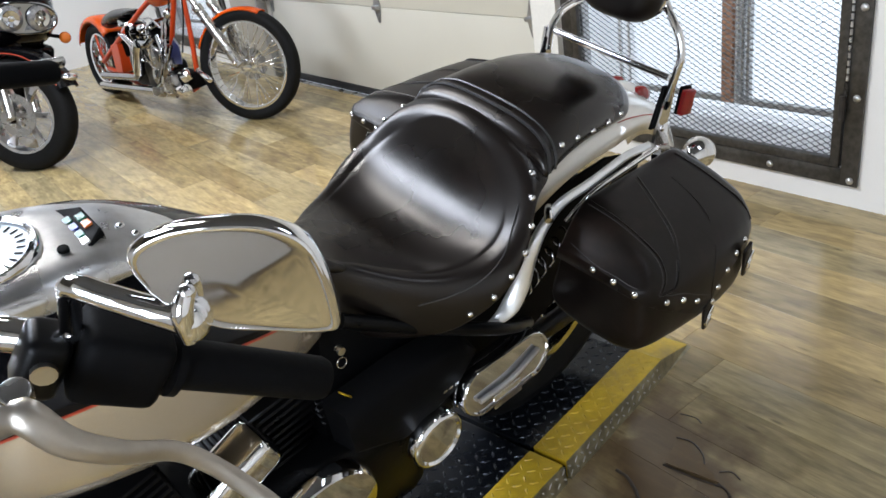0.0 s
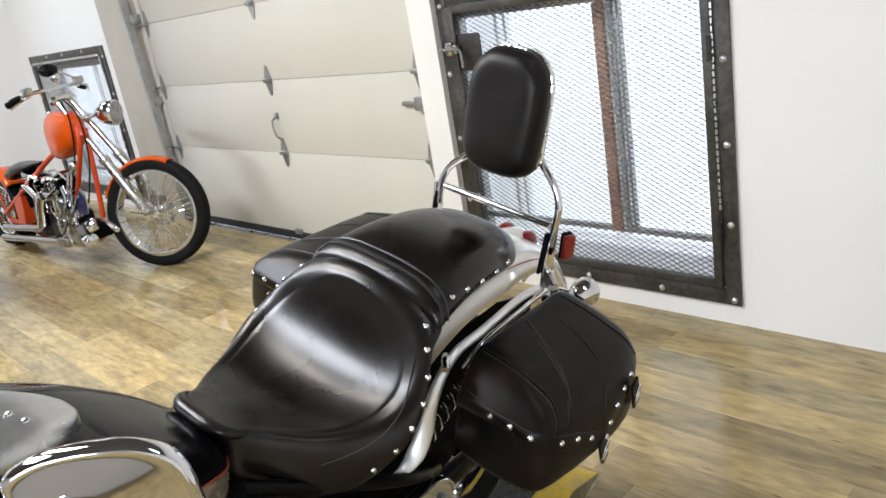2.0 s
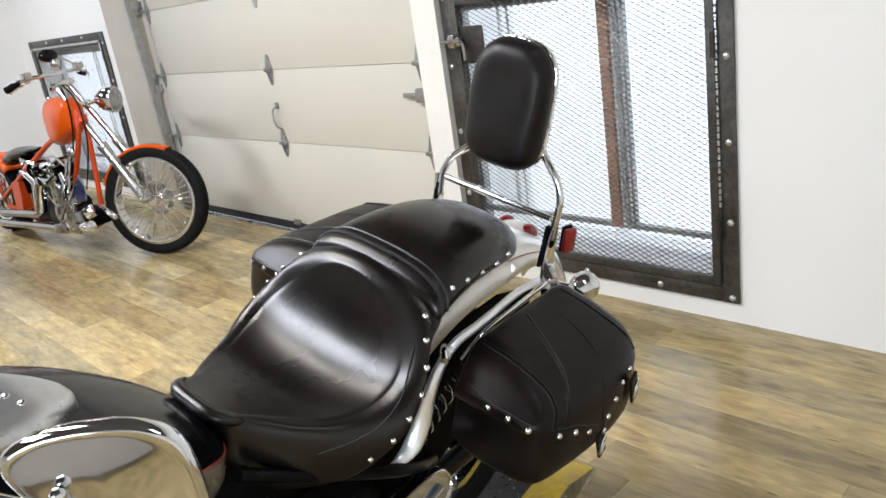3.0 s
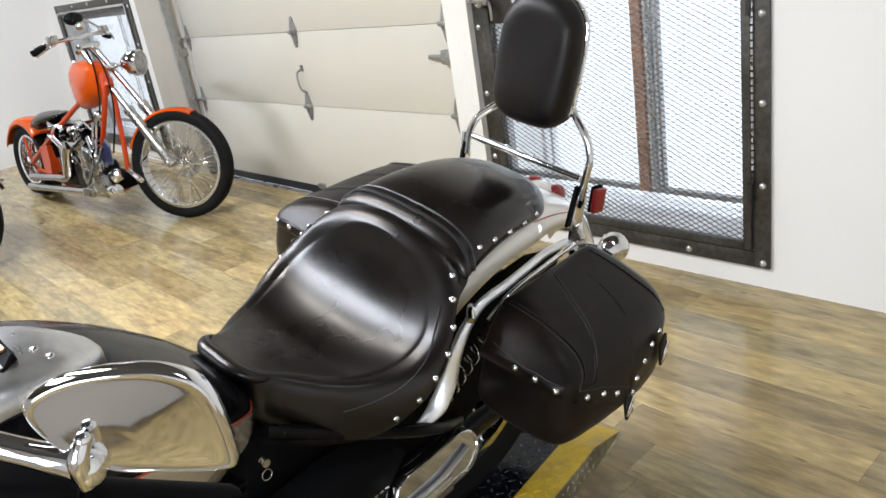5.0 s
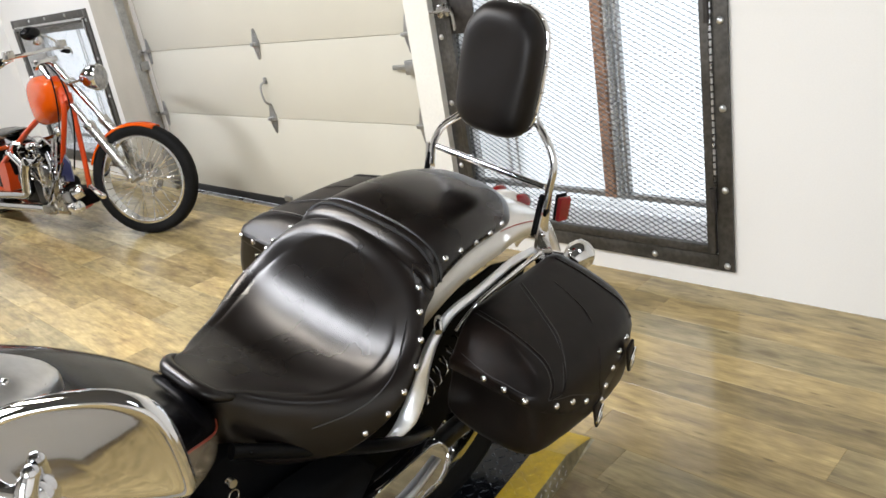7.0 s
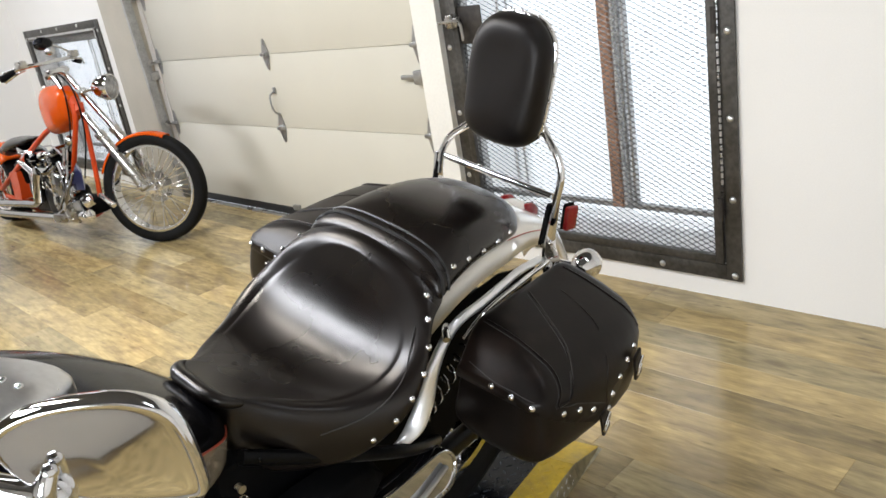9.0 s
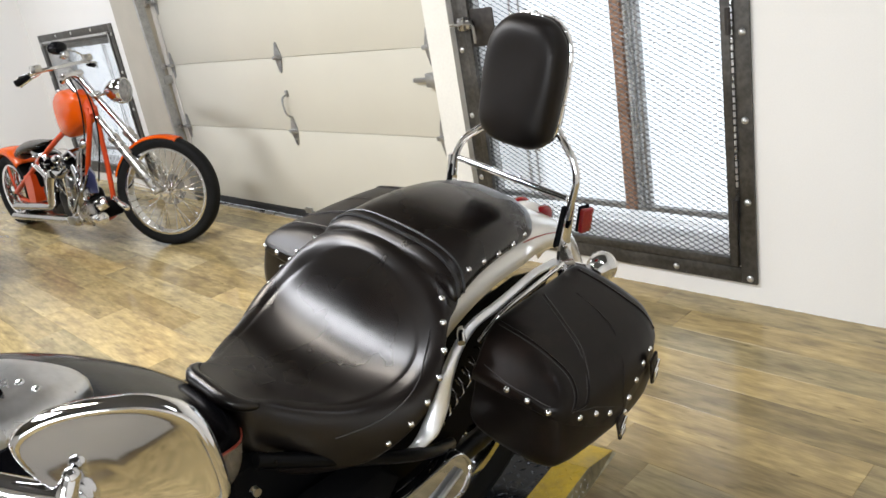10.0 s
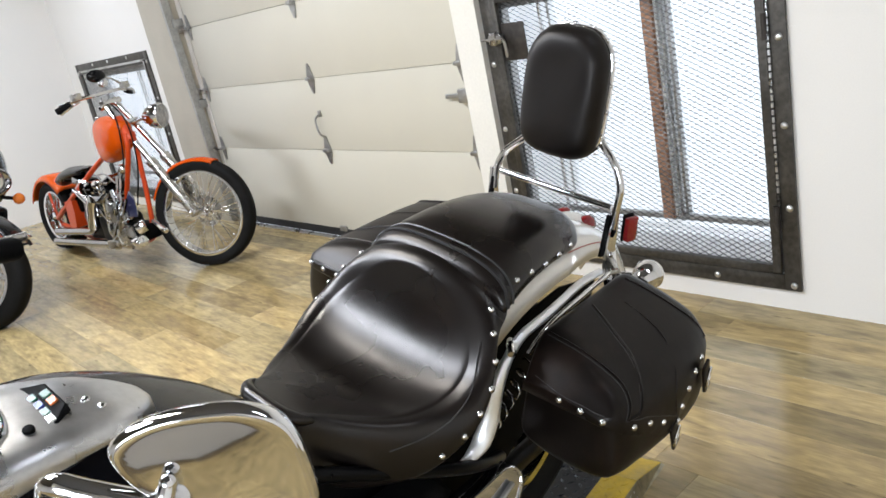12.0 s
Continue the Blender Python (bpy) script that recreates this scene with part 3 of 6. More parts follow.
def bars(name, x0, x1, z0, z1, label, strand):
    """Steel frame bolted to the wall, an inner hinged frame, and expanded metal."""
    w = thing(name, label, "window guard", pose(0, 0, 0), "window guards")
    fw = 0.062
    for lo, hi in (((x0, -0.014, z0), (x0 + fw, -0.001, z1)), ((x1 - fw, -0.014, z0), (x1, -0.001, z1)),
                   ((x0 + fw, -0.014, z0), (x1 - fw, -0.001, z0 + fw)), ((x0 + fw, -0.014, z1 - fw), (x1 - fw, -0.001, z1))):
        part("outer_bar", box(BM(), lo, hi, 0.002), IRON, w, "dark flat steel bar")
    a, b, c, d = x0 + fw + 0.004, x1 - fw - 0.006, z0 + fw + 0.004, z1 - fw - 0.004
    k = 0.034
    for lo, hi in (((a, -0.020, c), (a + k, 0.006, d)), ((b - k, -0.020, c), (b, 0.006, d)),
                   ((a + k, -0.020, c), (b - k, 0.006, c + k)), ((a + k, -0.020, d - k), (b - k, 0.006, d))):
        part("inner_bar", box(BM(), lo, hi, 0.003), IRON, w, "dark angle-steel bar")
    part("expanded_mesh", expanded_mesh(BM(), a + 0.01, b - 0.01, c + 0.01, d - 0.005, 0.012, w=strand), MESHM, w, "dark expanded metal mesh", smooth=False)
    bolt = None
    spots = [(x1 - 0.026, z0 + 0.022 + 0.306 * i) for i in range(5)] + [(x0 + 0.028, z0 + 0.022 + 0.306 * i) for i in range(5)]
    spots += [(x0 + (x1 - x0) * f, z0 + 0.026) for f in (0.28, 0.5, 0.76)] + [(x0 + (x1 - x0) * f, z1 - 0.026) for f in (0.28, 0.5, 0.76)]
    for x, z in spots:
        if z > z1 - 0.01:
            continue
        if bolt is None:
            bolt = part("bolt", lathe(BM(), [(0.0135, 0), (0.0135, 0.002), (0.010, 0.007), (0.004, 0.009), (0, 0.0092)], frame_of((0, -1, 0), (0, 0, 0)), 12), ALU, w, "bright domed carriage bolt")
            bolt.matrix_basis = pose(x, -0.014, z)
        else:
            again(bolt, w, pose(x, -0.014, z))
    return w, (a, b, c, d)


wg, inn = bars("window_guard", 1.593, 2.990, 0.084, 1.392, "dark steel window guard with expanded mesh, bolted to white wall", 0.0021)
# piano hinge on one side: bright pins stand for light between the leaves
for i in range(34):
    z = 0.42 + i * 0.026
    part("hinge_light_slot", cyl(BM(), (2.929, -0.020, z), (2.929, -0.020, z + 0.018), 0.005, seg=8), ALU if z > 0.46 else IRON, wg)
for z in (0.33, 1.02):
    part("guard_hinge", cyl(BM(), (2.92, -0.024, z), (2.92, -0.024, z + 0.09), 0.011, seg=10), DARKPL, wg, "rusty barrel hinge")
lp = part("lock_plate", box(BM(), (1.690, -0.006, 1.034), (1.832, -0.001, 1.200), 0.002), DARKPL, wg, "dark square steel lock plate")
part("hasp", box(BM(), (1.636, -0.040, 1.118), (1.712, -0.016, 1.158), 0.004), SATIN, wg, "worn steel slide bolt")
part("padlock_rod", tube(BM(), [(1.60, -0.045, 1.140), (1.69, -0.048, 1.140), (1.735, -0.048, 1.135), (1.742, -0.046, 1.10), (1.742, -0.044, 1.055)], 0.007, 8, 4), SATIN, wg, "bent steel rod")
part("keeper", box(BM(), (1.655, -0.052, 1.112), (1.69, -0.02, 1.172), 0.004), SATIN, wg)

wg2, _ = bars("window_guard", -4.11, -2.295, 0.082, 1.415, "dark steel window guard with expanded mesh behind the orange motorcycle", 0.0012)
part("bright_edge", box(BM(), (-4.03, -0.026, 1.335), (-2.38, -0.021, 1.352), 0.002), ALU, wg2, "bare metal edge strip")
part("bright_edge", box(BM(), (-2.385, -0.026, 0.15), (-2.368, -0.021, 1.335), 0.002), ALU, wg2, "bare metal edge strip")


def casement(name, x0, x1, z0, z1, mullions, label):
    w = thing(name, label, "window", pose(0, 0, 0), "", "structure")
    y = 0.17
    part("window_sill", box(BM(), (x0 + 0.001, 0.03, z0 + 0.001), (x1 - 0.001, y + 0.06, z0 + 0.018), 0.006), SILL, w, "worn painted sill")
    for lo, hi in (((x0 + 0.001, y, z0 + 0.02), (x0 + 0.05, y + 0.05, z1 - 0.001)), ((x1 - 0.05, y, z0 + 0.02), (x1 - 0.001, y + 0.05, z1 - 0.001)), ((x0 + 0.05, y, z1 - 0.06), (x1 - 0.05, y + 0.05, z1 - 0.001)), ((x0 + 0.05, y, z0 + 0.092), (x1 - 0.05, y + 0.03, z0 + 0.118))):
        part("window_frame", box(BM(), lo, hi, 0.004), GALV, w, "grey metal window frame")
    for mx, mw in mullions:
        if mw > 0.04:
            part("mullion", box(BM(), (mx - mw / 2, y - 0.02, z0 + 0.10), (mx + mw / 2, y + 0.06, z1 - 0.06), 0.006), WOODFR, w, "reddish-brown wooden mullion")
            part("mullion_stop", box(BM(), (mx + mw / 2 + 0.001, y - 0.004, z0 + 0.10), (mx + mw / 2 + 0.012, y + 0.05, z1 - 0.06), 0.002), SILL, w, "pale painted stop bead")
            part("sash_bar", box(BM(), (mx + mw / 2 + 0.026, y, z0 + 0.10), (mx + mw / 2 + 0.036, y + 0.03, z1 - 0.06), 0.003), GALV, w, "grey metal sash bar")
            part("sash_bar", box(BM(), (mx + mw / 2 + 0.050, y, z0 + 0.10), (mx + mw / 2 + 0.064, y + 0.03, z1 - 0.06), 0.003), GALV, w, "grey metal sash bar")
        else:
            part("sash_bar", box(BM(), (mx - 0.034, y, z0 + 0.10), (mx - 0.022, y + 0.012, z1 - 0.06), 0.003), SILL, w, "pale metal sash bar")
            part("sash_bar", box(BM(), (mx + 0.020, y, z0 + 0.10), (mx + 0.030, y + 0.012, z1 - 0.06), 0.003), SILL, w, "pale metal sash bar")
    xs = [x0 + 0.05] + [mx for mx, _ in mullions] + [x1 - 0.05]
    for a, b in zip(xs, xs[1:]):
        g = part("pane", box(BM(), (a + 0.04, y + 0.034, z0 + 0.03), (b - 0.04, y + 0.038, z1 - 0.06)), GLASS, w, "bright clear glass pane", smooth=False)
        g.visible_shadow = False
    return w


casement("window_1", *WR, [(1.80, 0.03), (2.348, 0.052)], "bright window with brown wooden mullions behind the steel guard")
casement("window_2", *WL, [(-3.05, 0.03)], "bright window behind the steel guard")

# ---- the cruiser motorcycle, leaning on its side stand; its own axes: x to its left, y to its rear, z up ----
from mathutils.bvhtree import BVHTree

MOTO = pose(2.8053, -1.1636, 0, 0, 15.844, 4.816)
moto = thing("motorcycle", "black and silver cruiser motorcycle with studded black leather seat and saddlebags", "motorcycle", MOTO)


def mirrored(half):
    return half + [(-x, y, z) for x, y, z in half[-2:0:-1]]


def tree_of(ob):
    return BVHTree.FromPolygons([v.co for v in ob.data.vertices], [tuple(p.vertices) for p in ob.data.polygons])


STUD_MESH = []


def stud(parent, at, normal, k=1.0):
    m = frame_of(normal, at) @ Matrix.Diagonal((k, k, k, 1))
    if not STUD_MESH:
        o = part("stud", lathe(BM(), [(0.0062, -0.001), (0.0062, 0.001), (0.0052, 0.0030), (0.0032, 0.0044), (0.0012, 0.0050), (0, 0.0051)], None, 14), CHROME, parent, "domed chrome stud")
        STUD_MESH.append(o.data)
    else:
        o = new("stud", STUD_MESH[0])
        o.parent = parent
    o.matrix_basis = m
    return o


def snapped(tree, pts, lift=0.0):
    out = []
    for p in pts:
        c, n, _, _ = tree.find_nearest(Vector(p))
        out.append((c + n * lift, n))
    return out


# rider's seat: a scooped pan inside a raised rim, over a skirt
RIM = mirrored([(0, -1.052, 0.874), (0.045, -1.050, 0.874), (0.074, -1.032, 0.869), (0.094, -0.990, 0.850), (0.134, -0.938, 0.832), (0.180, -0.870, 0.824),
                (0.206, -0.800, 0.834), (0.201, -0.752, 0.864), (0.168, -0.716, 0.912), (0.086, -0.700, 0.968), (0, -0.696, 0.988)])
HEM = mirrored([(0, -1.070, 0.790), (0.055, -1.068, 0.785), (0.092, -1.045, 0.750), (0.128, -1.000, 0.715), (0.180, -0.940, 0.712), (0.226, -0.885, 0.732),
                (0.262, -0.820, 0.790), (0.254, -0.765, 0.835), (0.218, -0.705, 0.905), (0.180, -0.640, 0.935), (0, -0.600, 0.950)])
rim, hem = ring_loop([(x * (0.965 if x > 0 else 0.82), y, z) for x, y, z in RIM], 10), ring_loop([(x * (0.95 if x > 0 else 0.76), y, z) for x, y, z in HEM], 10)
N = len(rim)
# the rear arc of the rim runs in one even curve
for _ in range(3):
    even = [sum((rim[(i + d) % N] for d in range(-8, 9)), Vector()) / 17 for i in range(N)]
    rim = [p.lerp(q, max(0.0, min(1.0, (p.y + 0.93) / 0.08))) for p, q in zip(rim, even)]
CX, CY, CZ = 0.0, -0.850, 0.780


def ease(t):
    t = max(0.0, min(1.0, t))
    return t * t * (3 - 2 * t)


# height of the pan along its middle: a trough before a steep rear wall
TROUGH = smooth_path([(-1.052, 0, 0.874), (-1.0, 0, 0.848), (-0.95, 0, 0.827), (-0.90, 0, 0.814), (-0.86, 0, 0.814), (-0.82, 0, 0.825), (-0.785, 0, 0.844), (-0.755, 0, 0.869), (-0.731, 0, 0.899), (-0.712, 0, 0.936), (-0.696, 0, 0.988)], 6)


def trough(y):
    for a, b in zip(TROUGH, TROUGH[1:]):
        if y <= b.x:
            return a.z + (b.z - a.z) * max(0.0, (y - a.x) / (b.x - a.x))
    return TROUGH[-1].z


# the rim stands over the trough by an evenly changing height
lift = [p.z - trough(p.y) for p in rim]
for _ in range(3):
    lift = [sum(lift[(i + d) % N] for d in range(-9, 10)) / 19 for i in range(N)]
for p, h in zip(rim, lift):
    p.z = trough(p.y) + h
CZ = trough(CY)
verts, faces = [(CX, CY, CZ)], []
S = [0.06 + 0.90 * k / 30 for k in range(30)] + [0.96, 0.975, 0.99, 1.0]
for s in S:
    for p, h in zip(rim, lift):
        y = CY + (p.y - CY) * s
        z = trough(y) + h * s ** 3.2
        # the lip rolls over
        if s > 0.95:
            z -= (s - 0.95) * 0.06
        verts.append((CX + (p.x - CX) * s, y, z))
OUTER = [(0.10, 0.016), (0.22, 0.022), (0.38, 0.024), (0.55, 0.022), (0.72, 0.016), (0.88, 0.007), (1.0, 0.0), (0.98, -0.012)]
for f, bulge in OUTER:
    for p, q in zip(rim, hem):
        a = p.lerp(q, f)
        o = Vector((a.x - CX, (a.y - CY) * 0.6, 0.12)).normalized()
        v = a + o * bulge * (0.2 + 0.8 * ease((a.y + 1.07) / 0.12))
        verts.append(tuple(v))
for j in range(N):
    faces.append((0, 1 + j, 1 + (j + 1) % N))
for r in range(len(S) + len(OUTER) - 1):
    a, b = 1 + r * N, 1 + (r + 1) * N
    for j in range(N):
        faces.append((a + j, b + j, b + (j + 1) % N, a + (j + 1) % N))
seat = mesh_ob("rider_seat", verts, faces, LEATHER, moto, "black leather scooped rider's seat with studded skirt", sharp=180)
mod = seat.modifiers.new("s", "SUBSURF")
mod.levels = mod.render_levels = 1
seat_tree = tree_of(seat)
STUDS = [(0.224, -0.871, 0.761), (0.242, -0.835, 0.791), (0.248, -0.802, 0.822), (0.242, -0.765, 0.849), (0.224, -0.736, 0.881), (0.199, -0.711, 0.914), (0.174, -0.686, 0.943)]
for sx in (1, -1):
    for x, y, z in STUDS:
        c, n, _, _ = seat_tree.find_nearest(Vector((sx * x, y, z)))
        stud(seat, c, n if n.x * sx > 0 else -n)
    st = snapped(seat_tree, [(sx * x, y, z) for x, y, z in [(0.17, -0.940, 0.787), (0.202, -0.888, 0.801), (0.219, -0.840, 0.820), (0.219, -0.793, 0.840), (0.204, -0.753, 0.864), (0.185, -0.722, 0.896)]], 0.0005)
    part("stitching", tube(BM(), [p for p, _ in st], 0.0012, 5, 6), THREAD, seat, "row of stitching")

nose = [p for p in rim if p.y < -1.012]
nose.sort(key=lambda p: p.x)
k = len(nose)
part("nose_roll", tube(BM(), [p + Vector((0, -0.005, -0.008)) for p in nose], [0.004 + 0.0105 * math.sin(math.pi * i / (k - 1)) ** 0.5 for i in range(k)], 12, 1), LEATHER, seat, "rolled leather lip at the seat's nose")

# passenger's seat
ST = [(-0.672, 0.958, 0.192, 0.925), (-0.668, 0.982, 0.192, 0.928), (-0.650, 0.996, 0.190, 0.932), (-0.610, 1.006, 0.182, 0.940), (-0.550, 1.014, 0.173, 0.945), (-0.480, 1.014, 0.164, 0.942),
      (-0.410, 1.005, 0.153, 0.930), (-0.350, 0.988, 0.136, 0.914), (-0.305, 0.964, 0.110, 0.900), (-0.280, 0.940, 0.080, 0.892), (-0.266, 0.912, 0.045, 0.888)]
loops = []
for y, zt, w, zb in ST:
    lp = []
    for k in range(25):
        a = math.pi * k / 24
        cx, sz = math.cos(a), math.sin(a)
        px = w * math.copysign(abs(cx) ** (0.66 if cx > 0 else 0.80), cx) * (1 if cx > 0 else 0.78)
        pz = zb + (zt - zb) * abs(sz) ** 0.74
        lp.append((px, y, pz))
    lp += [(-w * 0.7, y, zb - 0.008), (0, y, zb - 0.008), (w * 0.9, y, zb - 0.008)]
    loops.append(lp)
pill = part("passenger_seat", loft(BM(), loops), LEATHER, moto, "black leather passenger seat with studded skirt", sharp=70)
mod = pill.modifiers.new("s", "SUBSURF")
mod.levels = mod.render_levels = 1
pt = tree_of(pill)
for y0, r, nm in ((-0.640, 0.0040, "welt"), (-0.622, 0.0026, "welt")):
    arc = []
    for k in range(31):
        a = math.pi * k / 30
        cx, sz = math.cos(a), math.sin(a)
        c, n, _, _ = pt.find_nearest(Vector((0.188 * math.copysign(abs(cx) ** 0.66, cx), y0 - 0.02 * (1 - sz), 0.938 + 0.066 * abs(sz) ** 0.74)))
        arc.append(c)
    part(nm, tube(BM(), arc, r, 6, 1), PIPING, pill, "piped seam")
for sx in (1, -1):
    for x, y, z in [(0.174, -0.615, 0.969), (0.172, -0.568, 0.965), (0.167, -0.514, 0.957), (0.159, -0.455, 0.950), (0.147, -0.401, 0.945)]:
        c, n, _, _ = pt.find_nearest(Vector((sx * x, y, z)))
        stud(pill, c, n)

# sissy bar and backrest
for sx in (1, -1):
    part("sissy_bar", tube(BM(), [(sx * 0.156 + 0.008, -0.262, 0.935), (sx * 0.160 + 0.008, -0.255, 0.985 + sx * 0.010), (sx * 0.157 + 0.009, -0.250, 1.014 + sx * 0.014), (sx * 0.139 + 0.010, -0.246, 1.048 + sx * 0.016), (sx * 0.094 + 0.012, -0.240, 1.092 + sx * 0.016), (sx * 0.080 + 0.014, -0.232, 1.130 + sx * 0.012), (sx * 0.070 + 0.018, -0.215, 1.290)], 0.0085, 12, 6), CHROME, moto, "chrome sissy bar upright")
    rows = [(0.982, -0.262, -0.240, 0.160), (0.930, -0.266, -0.236, 0.158), (0.880, -0.274, -0.236, 0.158), (0.850, -0.282, -0.234, 0.163), (0.825, -0.290, -0.230, 0.173), (0.795, -0.296, -0.226, 0.187)]
    plate = part("sissy_plate", loft(BM(), [[(sx * x, ya, z), (sx * x, yb, z), (sx * (x + 0.007), yb, z), (sx * (x + 0.007), ya, z)] for z, ya, yb, x in rows]), CHROME, moto, "flat polished side plate, flared at its foot", sharp=30)
    for y, z in ((-0.256, 0.868), (-0.254, 0.960)):
        part("bolt", ball(BM(), (sx * 0.167, y, z), 0.0070, (0.7, 1, 1), 10, 8), CHROME, plate)
    part("plate_backing", loft(BM(), [[(sx * x, y, z) for y, z in ((-0.284, 0.87), (-0.272, 0.87), (-0.258, 0.962), (-0.268, 0.962))] for x in (0.151, 0.1575)]), BLACKPL, moto)
    if sx < 0:
        continue
    rf = part("side_reflector", box(BM(), (min(-0.006 * sx, 0.008 * sx), -0.015, -0.028), (max(-0.006 * sx, 0.008 * sx), 0.015, 0.028), 0.004, 2, pose(sx * 0.190, -0.228, 0.930, 0, 0, sx * -16)), REDLENS, moto, "red side reflector")
    part("reflector_back", box(BM(), (min(-0.014 * sx, -0.0055 * sx), -0.014, -0.031), (max(-0.014 * sx, -0.0055 * sx), 0.014, 0.031), 0.003, 2, pose(sx * 0.190, -0.228, 0.930, 0, 0, sx * -16)), BLACKPL, rf)
part("crossbar", tube(BM(), [(-0.152, -0.250, 0.975), (0.152, -0.250, 0.975)], 0.0075, 12, 1, 1.0), CHROME, moto, "chrome crossbar")
for x in (-0.045, 0.03):
    part("crossbar_bolt", ball(BM(), (x, -0.250, 0.983), 0.0045, (1, 1, 0.8), 8, 6), CHROME, moto)


def pad_loop(k, y):
    pts = [(0, 1.335), (0.056, 1.328), (0.095, 1.290), (0.104, 1.23), (0.103, 1.16), (0.096, 1.100), (0.062, 1.072), (0, 1.066)]
    lp = ring_loop([(x, 0, z) for x, z in pts] + [(-x, 0, z) for x, z in pts[-2:0:-1]], 4)
    return [(p.x * k * 0.91 + 0.020, y - 0.10 * (1.2 - p.z) - 0.002, 1.206 + (p.z - 1.206) * (1 - (1 - k) * 0.8)) for p in lp]


pad = part("backrest", loft(BM(), [pad_loop(*a) for a in ((0.30, -0.303), (0.55, -0.303), (0.75, -0.300), (0.88, -0.293), (0.96, -0.281), (1.0, -0.266), (1.0, -0.254), (0.97, -0.246))]), PADHIDE, moto, "black leather backrest pad", sharp=60)
mod = pad.modifiers.new("s", "SUBSURF")
mod.levels = mod.render_levels = 1
part("backrest_shell", loft(BM(), [pad_loop(*a) for a in ((0.95, -0.246), (0.99, -0.243), (0.99, -0.234), (0.94, -0.228))]), CHROME, moto, "chrome backrest shell")
edge = pad_loop(1.03, -0.250)
for i in range(0, len(edge), 3):
    p = Vector(edge[i])
    stud(pad, p, (p.x, 0, p.z - 1.206), 0.62)

# rear fender, wheel, struts
AX, AZ = -0.400, 0.375


def arch(phi, R):
    return AX - R * math.cos(radians(phi)), AZ + R * math.sin(radians(phi))


loops = []
for i in range(41):
    phi = 22 + 128 * i / 40
    w = 0.130 - 0.072 * max(0.0, min(1.0, (phi - 92) / 50))
    lp = []
    for k in range(17):
        b = math.pi * k / 16
        y, z = arch(phi, 0.488 + 0.060 * math.sin(b) ** 0.6)
        lp.append((math.copysign(w * abs(math.cos(b)) ** 0.6 + 0.10 * w * abs(math.cos(b)) ** 3, math.cos(b)), y, z))
    loops.append(lp)
fen = part("rear_fender", loft(BM(), loops, False, False), SILVER, moto, "silver painted rear fender", sharp=50)
mod = fen.modifiers.new("t", "SOLIDIFY")
mod.thickness = 0.003
for sx in (1, -1):
    part("pinstripe", tube(BM(), [(sx * 0.1235, *arch(phi, 0.527)) for phi in range(40, 118, 4)], 0.0014, 5, 1), REDLINE, fen, "thin red pinstripe")
    part("fender_strut", tube(BM(), [(sx * 0.190, -0.790, 0.660), (sx * 0.189, -0.752, 0.652), (sx * 0.188, -0.717, 0.666), (sx * 0.187, -0.692, 0.707), (sx * 0.186, -0.674, 0.765), (sx * 0.185, -0.645, 0.815), (sx * 0.182, -0.597, 0.843), (sx * 0.178, -0.518, 0.845), (sx * 0.172, -0.443, 0.847), (sx * 0.164, -0.364, 0.846), (sx * 0.156, -0.270, 0.830)],
                              [0.0008, 0.0050, 0.0080, 0.0076, 0.0056, 0.0044, 0.0040, 0.0040, 0.0038, 0.0038, 0.0038], 16, 6, 2.3, side=(sx * 0.6, -0.4, 1.0)), STRUTM, moto, "polished fender strut ending in a pointed blade")
    part("bag_rail", tube(BM(), [(sx * 0.200, -0.600, 0.812), (sx * 0.205, -0.570, 0.838), (sx * 0.205, -0.517, 0.853), (sx * 0.203, -0.403, 0.860), (sx * 0.190, -0.300, 0.850)], 0.0052, 10, 6), CHROME, moto, "thin chrome saddlebag rail")


